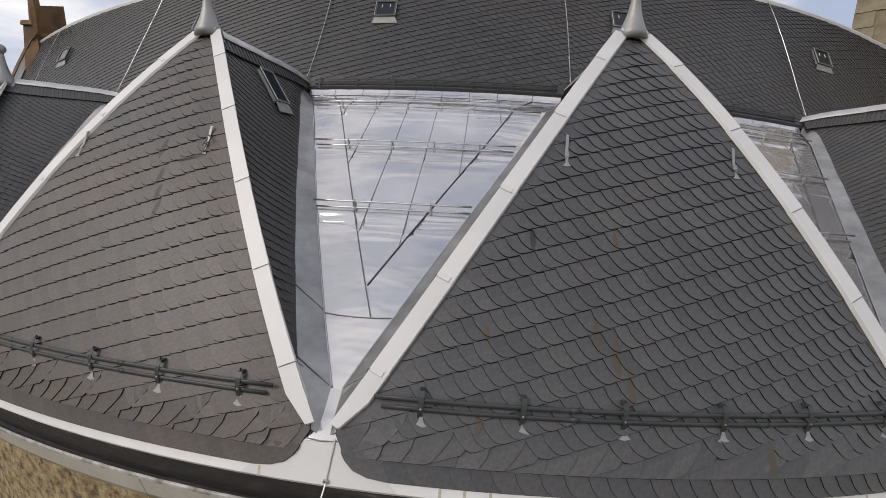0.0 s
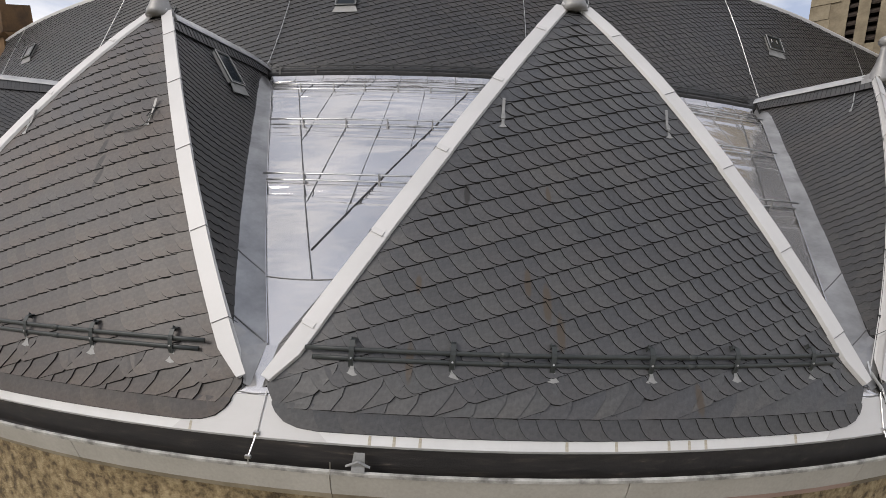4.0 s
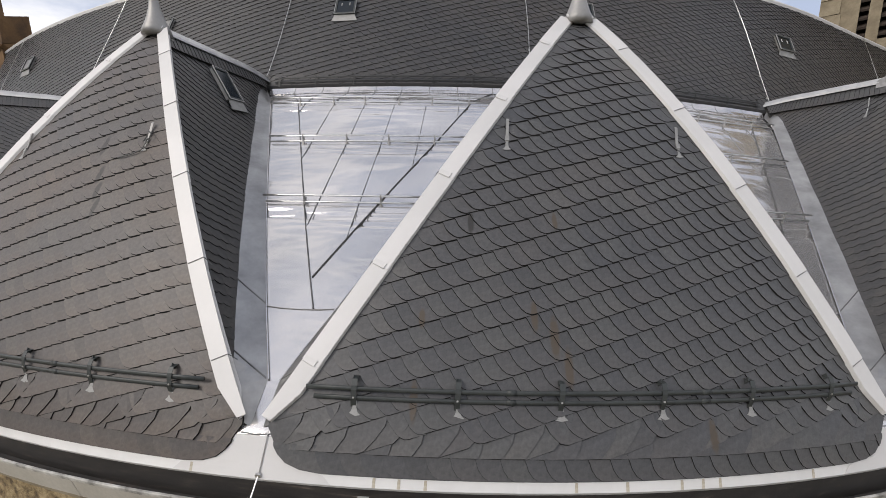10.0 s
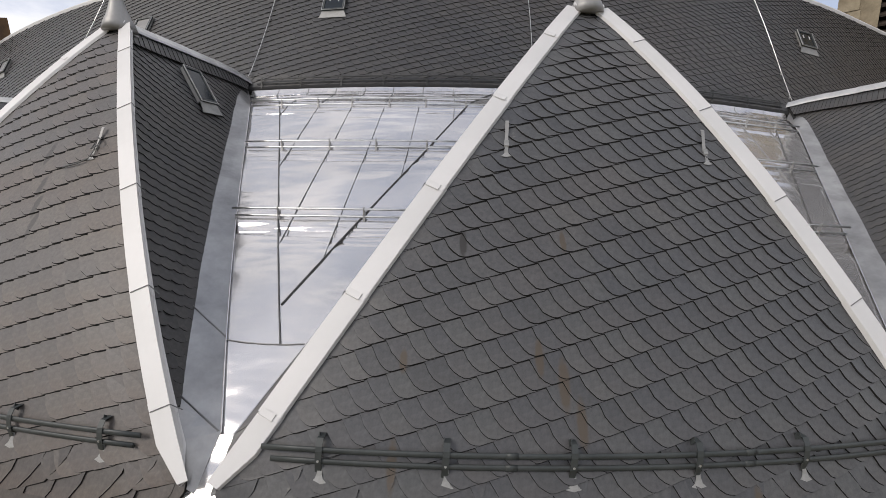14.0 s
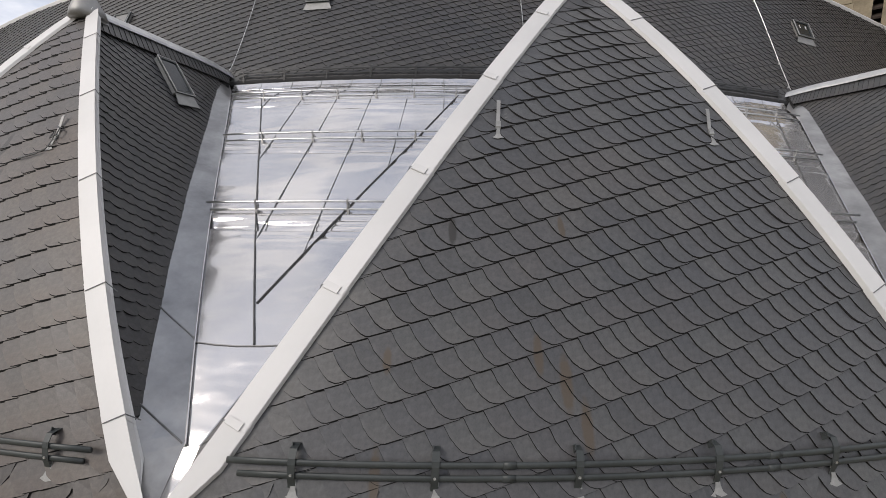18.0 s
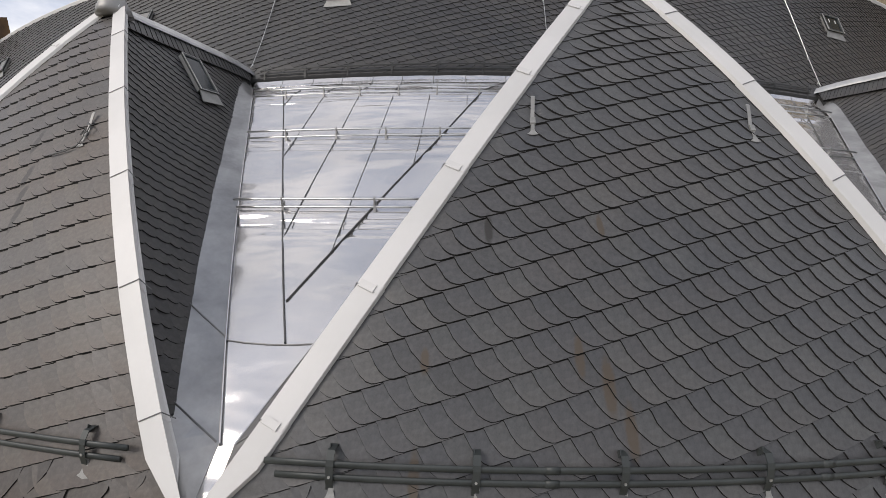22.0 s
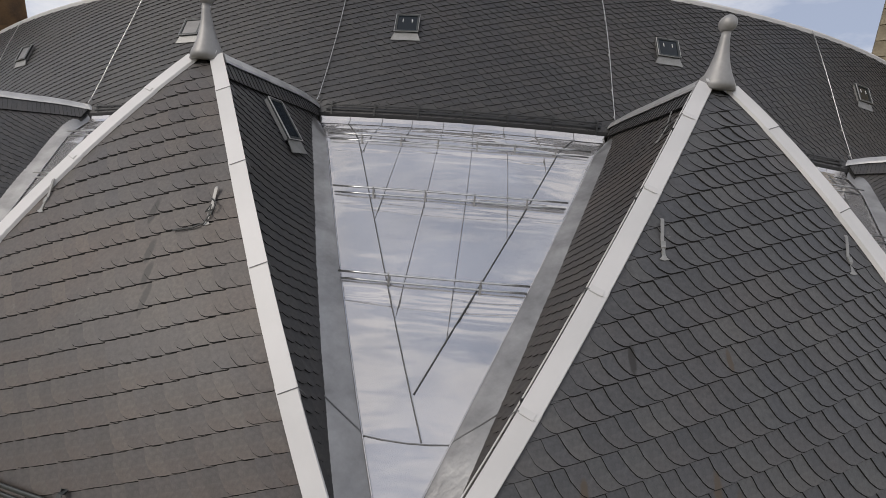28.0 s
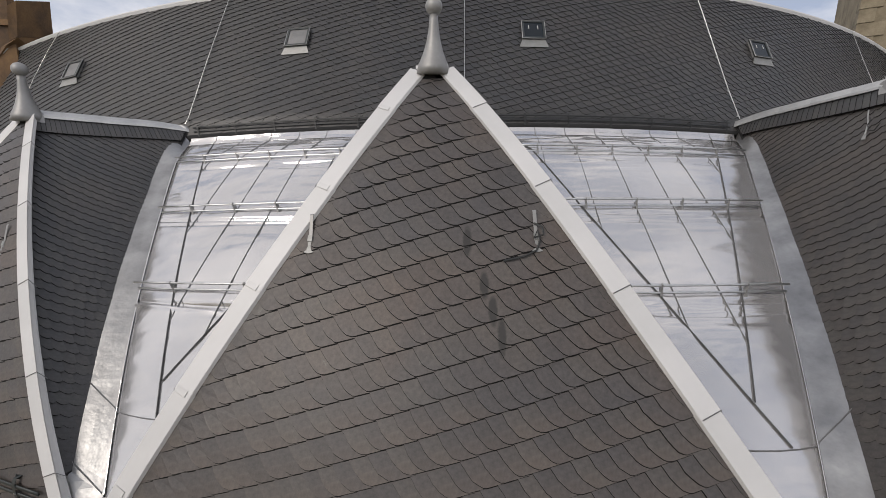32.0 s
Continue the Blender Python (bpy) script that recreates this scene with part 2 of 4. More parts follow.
SHADED_RUSSET = slate_material("shaded_russet_slate", False, 0.80, tint=(1.05, 0.99, 0.95))
SHADED_RUSSET_MASS = slate_material("shaded_russet_slate_mass", True, 0.80, tint=(1.05, 0.99, 0.95))
# Slate of the main roof, darker than on the bay fronts.
MAIN_SLATE = slate_material("main_slate", False, 0.68, (0.36, 0.54))
MAIN_SLATE_MASS = slate_material("main_slate_mass", True, 0.68, (0.36, 0.54))
# Near-black edges: the shade in the laps is painted into them.
EDGE = surface("shade_painted_slate_edge", [(0.3, (0.008, 0.008, 0.008)), (0.7, (0.020, 0.019, 0.018))], 9, 0.85, 0.0, 60, 0.2, 0.001, 0.05, (1, 1, 1), 0.2)
UNDER = surface("roof_boarding_felt", [(0.3, (0.012, 0.012, 0.012)), (0.7, (0.02, 0.02, 0.02))], 3, 0.9)
CAP = surface("painted_zinc_capping", [(0.3, (0.53, 0.525, 0.515)), (0.7, (0.62, 0.61, 0.60))], 0.8, 0.58, 0.15, 30, 0.06, 0.001, 0.08, (1, 1, 1), 0.5, 0.08)
# Paler than CAP: light on the up-facing flashing is put into its colour.
DRIP = surface("lit_drip_flashing", [(0.3, (0.58, 0.577, 0.565)), (0.7, (0.72, 0.715, 0.70))], 1.2, 0.45, 0.2, 30, 0.06, 0.001, 0.08, (1, 1, 1), 0.5, 0.12)
ZINC = surface("weathered_zinc", [(0.3, (0.40, 0.40, 0.40)), (0.7, (0.54, 0.54, 0.53))], 2.2, 0.42, 0.55, 25, 0.15, 0.002)
DARK_METAL = surface("dark_coated_metal", [(0.3, (0.030, 0.035, 0.035)), (0.7, (0.050, 0.056, 0.055))], 6, 0.48, 0.2, 60, 0.15, 0.001)
STEEL = surface("galvanised_steel", [(0.3, (0.50, 0.50, 0.50)), (0.7, (0.66, 0.66, 0.66))], 9, 0.33, 0.9, 60, 0.1, 0.001)
GUTTER = surface("dirty_gutter_bed", [(0.3, (0.012, 0.011, 0.010)), (0.55, (0.026, 0.023, 0.021)), (0.66, (0.045, 0.038, 0.032)), (0.78, (0.16, 0.13, 0.11))], 5.0, 0.7, 0.0, 40, 0.5, 0.004, 0.1, (0.5, 5, 5))
CORNICE = surface("grey_painted_cornice", [(0.3, (0.37, 0.35, 0.305)), (0.7, (0.46, 0.435, 0.385))], 1.6, 0.6, 0.0, 35, 0.1, 0.001)
PINK = surface("rose_painted_band", [(0.3, (0.30, 0.20, 0.16)), (0.7, (0.38, 0.27, 0.22))], 2.0, 0.7, 0.0, 40, 0.2, 0.001)
STONE = surface("ochre_rubble_wall", [(0.36, (0.09, 0.062, 0.032)), (0.48, (0.25, 0.185, 0.095)), (0.66, (0.42, 0.33, 0.19))], 11.0, 0.9, 0.0, 45, 1.0, 0.02)
SANDSTONE = surface("weathered_sandstone", [(0.3, (0.13, 0.105, 0.068)), (0.5, (0.24, 0.20, 0.135)), (0.7, (0.33, 0.285, 0.20))], 1.6, 0.88, 0.0, 18, 0.7, 0.01)
SOOT = surface("sooted_sandstone", [(0.3, (0.07, 0.045, 0.03)), (0.7, (0.22, 0.13, 0.06))], 2.5, 0.9, 0.0, 25, 0.7, 0.01)
LOUVRE = surface("dark_louvre_wood", [(0.3, (0.03, 0.022, 0.018)), (0.7, (0.06, 0.045, 0.035))], 5, 0.8)
RUST_PALE = surface("pale_rust_run", [(0.3, (0.36, 0.32, 0.24)), (0.7, (0.52, 0.48, 0.40))], 14, 0.6)
LEAD = surface("dull_lead_grey_zinc", [(0.3, (0.21, 0.208, 0.205)), (0.7, (0.40, 0.397, 0.39))], 2.6, 0.36, 0.75, 6, 0.55, 0.012, 0.1, (1, 1, 1), 0.5, 0.25)
DULL = surface("dull_grey_zinc", [(0.3, (0.24, 0.237, 0.23)), (0.7, (0.33, 0.326, 0.318))], 4.0, 0.50, 0.4, 30, 0.15, 0.002, 0.1, (1, 1, 1), 0.5, 0.3)
DARK_RAIL = surface("blackened_rail", [(0.3, (0.018, 0.019, 0.019)), (0.7, (0.034, 0.035, 0.034))], 6, 0.5, 0.2, 60, 0.15, 0.001)
# Darker than the sheet: fine shade along the seams is in this colour.
SEAM = surface("dark_welted_seam", [(0.3, (0.13, 0.13, 0.13)), (0.7, (0.22, 0.22, 0.22))], 4.0, 0.5, 0.4)
# Slanting seams: the shade on their upright sides is painted in darker still.
DARK_SEAM = surface("shade_dark_seam", [(0.3, (0.055, 0.055, 0.055)), (0.7, (0.13, 0.13, 0.13))], 6.0, 0.6, 0.2)
RIM = surface("scuffed_pale_rim", [(0.35, (0.20, 0.195, 0.18)), (0.55, (0.46, 0.45, 0.42)), (0.7, (0.58, 0.57, 0.54))], 7, 0.6, 0.1)
MORTAR = surface("grey_lead_apron", [(0.3, (0.22, 0.22, 0.21)), (0.7, (0.34, 0.34, 0.33))], 7, 0.5, 0.4)
GROUND = surface("dry_ground", [(0.3, (0.10, 0.085, 0.05)), (0.7, (0.20, 0.17, 0.10))], 0.4, 0.95, 0.0, 9, 0.6, 0.03)


def sheet_material():
    """Bare metal sheet, dull with drifting tone, and buckled a little across the fall."""
    m, nt, bs = nodes_of("bare_metal_sheet")
    big = noise_node(nt, 0.7, 3, 0.5)
    col = ramp(nt, big, "Fac", [(0.3, (0.50, 0.495, 0.50)), (0.7, (0.67, 0.655, 0.645))])
    wire(nt, col, "Color", bs, "Base Color")
    patch = noise_node(nt, 1.6, 4, 0.6)
    rr = nt.nodes.new("ShaderNodeMapRange")
    rr.inputs["To Min"].default_value, rr.inputs["To Max"].default_value = 0.08, 0.20
    wire(nt, patch, "Fac", rr, "Value")
    wire(nt, rr, "Result", bs, "Roughness")
    bs.inputs["Metallic"].default_value = 0.75
    waves = noise_node(nt, 1.2, 3, 0.45, (0.6, 1.6, 1.6))
    bump(nt, bs, waves, "Fac", 0.65, 0.07)
    return m


SHEET = sheet_material()


def glass_material():
    m, nt, bs = nodes_of("skylight_glass")
    bs.inputs["Base Color"].default_value = (0.012, 0.017, 0.022, 1)
    bs.inputs["Roughness"].default_value = 0.12
    bs.inputs["IOR"].default_value = 1.33
    n = noise_node(nt, 3, 2)
    bump(nt, bs, n, "Fac", 0.05, 0.01)
    return m


GLASS = glass_material()

# ---- mesh helpers ----
PLACE = {}


def thing(name, base, label, category, group="", kind=""):
    """An empty at the foot of a thing, in the straight plan."""
    ob = new(name)
    ob.empty_display_size = 0.2
    ob.location = bend(base)
    PLACE[ob] = ob.location.copy()
    return tagged(ob, label, category, group, kind)


def part(name, verts, faces, mat, parent=None, label="", bent=True, smooth=False, kind="", edge=None, runs=None):
    """One mesh under a thing or a part; verts in the straight plan unless bent is off."""
    pts = [bend(v) for v in verts] if bent else [Vector(v) for v in verts]
    o = sum(pts, Vector()) / len(pts)
    me = bpy.data.meshes.new(name)
    me.from_pydata([p - o for p in pts], [], faces)
    me.materials.append(mat)
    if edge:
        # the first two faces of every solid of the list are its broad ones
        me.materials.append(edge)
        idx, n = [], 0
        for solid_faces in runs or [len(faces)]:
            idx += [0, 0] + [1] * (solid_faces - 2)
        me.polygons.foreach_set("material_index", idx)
    if smooth:
        me.polygons.foreach_set("use_smooth", [True] * len(me.polygons))
    me.update()
    ob = new(name, me)
    ob.location = o - (PLACE[parent] if parent else Vector())
    ob.parent = parent
    PLACE[ob] = o
    return tagged(ob, label, "", "", kind)


class Soup:
    """Collects several solids for one mesh."""

    def __init__(self):
        self.v, self.f, self.runs = [], [], []

    def add(self, vf):
        n = len(self.v)
        self.v += list(vf[0])
        self.f += [tuple(i + n for i in q) for q in vf[1]]
        self.runs.append(len(vf[1]))
        return self

    def get(self):
        return self.v, self.f


def V(*a):
    return Vector(a)


def prism(low, high):
    """A closed solid between two outlines that wind anticlockwise seen from the high side."""
    n = len(low)
    return list(low) + list(high), [tuple(range(n - 1, -1, -1)), tuple(range(n, 2 * n))] + [(i, (i + 1) % n, n + (i + 1) % n, n + i) for i in range(n)]


def slab(outline, normal, thick):
    n = Vector(normal).normalized() * thick
    a = [Vector(p) for p in outline]
    return prism(a, [p + n for p in a])


def block(o, ax, ay, az):
    """A box from its corner and three edge vectors (right-handed)."""
    o, ax, ay, az = Vector(o), Vector(ax), Vector(ay), Vector(az)
    low = [o, o + ax, o + ax + ay, o + ay]
    return prism(low, [p + az for p in low])


def tube(path, r, n=8):
    """A round bar along a path, with closed ends; r may be a number or one number a point."""
    path = [Vector(p) for p in path]
    rad = r if isinstance(r, (list, tuple)) else [r] * len(path)
    vs, fs = [], []
    side = None
    for i, p in enumerate(path):
        d = (path[min(i + 1, len(path) - 1)] - path[max(i - 1, 0)]).normalized()
        if side is None:
            side = d.orthogonal().normalized()
        side = (side - d * side.dot(d)).normalized()
        up = d.cross(side)
        vs += [p + (side * math.cos(2 * math.pi * k / n) + up * math.sin(2 * math.pi * k / n)) * rad[i] for k in range(n)]
    m = len(path)
    for i in range(m - 1):
        for k in range(n):
            a, b = i * n + k, i * n + (k + 1) % n
            fs.append((a, b, b + n, a + n))
    fs += [tuple(range(n - 1, -1, -1)), tuple(range((m - 1) * n, m * n))]
    return vs, fs


def strip(rows, thick, normal):
    """A sheet through rows of points (all of one length), given a thickness along the normal."""
    n = Vector(normal).normalized() * thick
    w, h = len(rows[0]), len(rows)
    top = [Vector(p) for row in rows for p in row]
    vs = top + [p - n for p in top]
    k = w * h
    fs = []
    for j in range(h - 1):
        for i in range(w - 1):
            a, b, c, d = j * w + i, j * w + i + 1, (j + 1) * w + i + 1, (j + 1) * w + i
            fs += [(a, b, c, d), (a + k, d + k, c + k, b + k)]
    ring = [i for i in range(w)] + [j * w + w - 1 for j in range(1, h)] + [(h - 1) * w + i for i in range(w - 2, -1, -1)] + [j * w for j in range(h - 2, 0, -1)]
    fs += [(ring[(i + 1) % len(ring)], ring[i], ring[i] + k, ring[(i + 1) % len(ring)] + k) for i in range(len(ring))]
    return vs, fs


def lerp(a, b, t):
    return a + (b - a) * t


def steps(a, b, gap):
    n = max(1, math.ceil(abs(b - a) / gap))
    return [a + (b - a) * i / n for i in range(n + 1)]


def clip(poly, keep):
    """The part of a flat outline inside a convex outline (anticlockwise)."""
    for i in range(len(keep)):
        (ax, ay), (bx, by) = keep[i], keep[(i + 1) % len(keep)]
        side = lambda p: (bx - ax) * (p[1] - ay) - (by - ay) * (p[0] - ax)
        out = []
        for j in range(len(poly)):
            p, q = poly[j], poly[(j + 1) % len(poly)]
            sp, sq = side(p), side(q)
            if sp >= 0:
                out.append(p)
            if (sp >= 0) != (sq >= 0):
                t = sp / (sp - sq)
                out.append((p[0] + (q[0] - p[0]) * t, p[1] + (q[1] - p[1]) * t))
        poly = out
        if len(poly) < 3:
            return []
    return poly


def area(poly):
    return 0.5 * sum(poly[i][0] * poly[(i + 1) % len(poly)][1] - poly[(i + 1) % len(poly)][0] * poly[i][1] for i in range(len(poly)))


def slate_courses(keep, rise, width, height, rng, flip=1, lap=0.05, foot=None, round_=0.78, tail=0.0):
    """Scale-shaped slates in courses that climb at the angle rise: yields flat outlines with the height of each corner.
    keep: a convex outline to fill; flip -1 mirrors the lay."""
    ca, sa = math.cos(rise), math.sin(rise)
    to = lambda p: ((p[0] * flip) * ca + p[1] * sa, -(p[0] * flip) * sa + p[1] * ca)
    back = lambda q: ((q[0] * ca - q[1] * sa) * flip, q[0] * sa + q[1] * ca)
    q = [to(p) for p in keep]
    u0, u1 = min(p[0] for p in q) - 2 * width, max(p[0] for p in q) + 2 * width
    v0, v1 = min(p[1] for p in q) - height, max(p[1] for p in q) + height
    row = 0
    v = v0
    while v < v1:
        h = height * rng.uniform(0.97, 1.03)
        u = u0 + rng.uniform(0, width)
        wob = rng.uniform(-0.004, 0.004)
        while u < u1:
            w = width * rng.uniform(0.86, 1.14)
            k = rng.uniform(0.9, 1.1)
            e = rng.uniform(-0.004, 0.004) + wob
            # from the foot of the curve along the course, up the far edge, back, and down the rounded near edge
            first = foot is not None and back((u + 0.35 * w, v))[1] < foot
            if first:
                # a large straight-cut starter slate along the eaves
                w = width * rng.uniform(1.7, 2.5)
                j = rng.uniform(-0.03, 0.04)
                wide = u + w + j
                pts = [(u - 0.12, v + e), (wide, v + e), (wide + 0.10, v + 0.3 * h), (wide + 0.20, v + 0.68 * h), (wide + 0.27, v + h + lap), (u - 0.02, v + h + lap)]
            elif tail:
                # a scale with a bowed foot
                pts = [(u - 0.02 * w, v + e + tail * h), (u + 0.2 * w, v + e + 0.25 * tail * h), (u + 0.46 * w, v + e), (u + 0.74 * w, v + e + 0.18 * tail * h), (u + 1.03 * w, v + e + 0.9 * tail * h), (u + 1.03 * w, v + h + lap), (u - 0.03 * w, v + h + lap)]
            else:
                reach = round_ * w * k
                pts = [(u + reach, v + e), (u + w * 1.95, v + e), (u + w * 1.95, v + h + lap), (u - 0.10 * w, v + h + lap)]
                for s in (0.06, 0.26, 0.46, 0.66, 0.84):
                    a = s * math.pi / 2
                    pts.append((u + reach * (1 - math.cos(a)) + rng.uniform(-0.004, 0.004), v + e + h * (1 - math.sin(a)) * 1.02 + rng.uniform(-0.003, 0.003)))
            flat = [back(p) for p in pts]
            if flip < 0:
                flat = flat[::-1]
            yield flat, u, v, w, h, first, to
            u += w
        v += h
        row += 1


def slate_solid(flat, keep, lift, put, thick=0.024):
    """Clips one slate to the face, tilts it a little and gives it thickness. put(x, s, up) sets it on the face."""
    c = clip(flat, keep)
    if len(c) < 3 or abs(area(c)) < 0.00025:
        return None
    return prism([put(x, s, lift(x, s) - thick) for x, s in c], [put(x, s, lift(x, s)) for x, s in c])

# ---- faces of the bay roofs ----
SLOPE = math.hypot(APEX_Y, APEX_Z)                 # length of a front face up its middle
FY, FZ = APEX_Y / SLOPE, APEX_Z / SLOPE
SIDE = math.atan2(APEX_Z, HALF)                    # pitch of the side faces
CS, SS = math.cos(SIDE), math.sin(SIDE)
METAL_FALL = 0.4596


def metal_half(y):
    """Half the width of the metal valley at a depth y."""
    return max(0.085, 0.37 + 0.321 * (y - 1.4)) if y > 0.45 else 0.085


def metal_z(y):
    d = max(0.0, y - 6.60)
    swell = 0.036 * max(0.0, min(y, 6.75) - 5.06)
    return 0.55 + METAL_FALL * (y - 1.41) + swell - (0.33 * d * d if d < 0.3 else 0.198 * (d - 0.15))


def front(cx):
    return lambda x, s, up=0.0: V(cx + x, s * FY - up * FZ, s * FZ + up * FY)


def flank(cx, sign):
    """The side face towards +x (sign 1) or -x (sign -1): a runs level (to the right as seen), b up to the ridge at 0."""
    return lambda a, b, up=0.0: V(cx + sign * (-b * CS + up * SS), sign * a, APEX_Z + b * SS + up * CS)


MAIN = math.atan2(RIDGE_Z - EAVE_Z, RIDGE_Y - EAVE_Y)
MC, MS = math.cos(MAIN), math.sin(MAIN)
MAIN_LEN = math.hypot(RIDGE_Z - EAVE_Z, RIDGE_Y - EAVE_Y)


def main(x, s, up=0.0):
    """On the main roof: s up the slope from its foot."""
    return V(x, EAVE_Y + s * MC - up * MS, EAVE_Z + s * MS + up * MC)


def metal(x, y, up=0.0):
    return V(x, y - up * 0.4176, metal_z(y) + up * 0.9086)


def slate_lift(to, u, v, w, h, deep=1.0, first=False):
    def lift(x, s):
        a, b = to((x, s))
        return deep * (0.024 + 0.028 * (1 - (b - v) / (h + 0.05)) + 0.022 * ((a - u) / (2 * w) if first else 1 - (a - u) / (2 * w)))
    return lift


def lay_slates(keep, rise, width, height, seed, put, parent, single, flip=1, name="slate", pick=None, foot=None, round_=0.78, deep=1.0, mats=None, tail=0.0, press=None):
    """Covers a face: up to `single` slates as parts, the rest in one mesh."""
    rng = random.Random(seed)
    found = []
    for flat, u, v, w, h, first, to in slate_courses(keep, rise, width, height, rng, flip, 0.05, foot, round_, tail):
        lift = slate_lift(to, u, v, w, h, deep, first)
        if press:
            lift = lambda x, s, lift=lift: lift(x, s) * press(x, s)
        solid = slate_solid(flat, keep, lift, put, 0.022 * deep)
        if solid:
            cx, cs = sum(p[0] for p in flat) / len(flat), sum(p[1] for p in flat) / len(flat)
            found.append((pick(cx, cs) if pick else cs, solid))
    found.sort(key=lambda f: f[0])
    for _, solid in found[:single]:
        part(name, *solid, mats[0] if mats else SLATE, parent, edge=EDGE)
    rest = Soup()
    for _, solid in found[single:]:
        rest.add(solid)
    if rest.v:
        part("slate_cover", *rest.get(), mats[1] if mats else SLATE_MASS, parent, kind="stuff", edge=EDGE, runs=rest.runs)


FRONT_KEEP = [(-2.44, -0.235), (2.44, -0.235), (2.53, -0.06), (2.53, 0.0), (0.14, 4.60), (-0.09, 4.60), (-2.53, 0.0), (-2.53, -0.06)]
SIDE_KEEP = [(0.28, -4.08), (0.55, -4.10), (7.72, -0.26), (2.84, -0.26)]
CREST_KEEP = [(2.80, -0.31), (7.63, -0.31), (8.10, -0.06), (8.10, -0.03), (2.993, -0.03)]


def crest_course(ob, cx, sign, seen):
    """The level top course of a flank, under the ridge cap."""
    rng = random.Random(700 + int(cx * 10) + sign)
    g, soup = flank(cx, sign), Soup()
    a = 2.7
    while a < 8.1:
        w = 0.165 * rng.uniform(0.88, 1.12)
        pts = [(a, -0.315), (a + 1.35 * w, -0.315), (a + 1.35 * w + 0.10, -0.02), (a + 0.10, -0.02), (a + 0.075, -0.12), (a + 0.03, -0.24)]
        keep = CREST_KEEP
        if sign < 0:
            pts, keep = mirror(pts), mirror(keep)
        solid = slate_solid(pts, keep, lambda p, b, a=a, w=w: 0.050 + 0.016 * (1 - (abs(p) - a) / (2 * w)) - 0.03 * (b + 0.3), g, 0.018)
        if solid and seen:
            part("crest_slate", *solid, SHADED_FLANK, ob, edge=EDGE)
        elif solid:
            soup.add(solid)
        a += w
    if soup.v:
        part("crest_slates", *soup.get(), SHADED_FLANK_MASS, ob, kind="stuff", edge=EDGE, runs=soup.runs)


def mirror(poly):
    return [(-a, b) for a, b in poly][::-1]


def valley_press(a, b):
    """Slates lie flatter where they are cut along the valley."""
    off = (b + 4.10 - (abs(a) - 0.55) * 0.5356) * 0.88
    return 0.06 + 0.94 * min(1.0, max(0.0, off / 0.34))


def hip_press(x, s):
    """Slates are bedded flat under the caps of the hips."""
    off = 2.5 * min(1.0, 1 - s / SLOPE) - abs(x)
    return 0.55 + 0.45 * min(1.0, max(0.0, (off - 0.06) / 0.28))


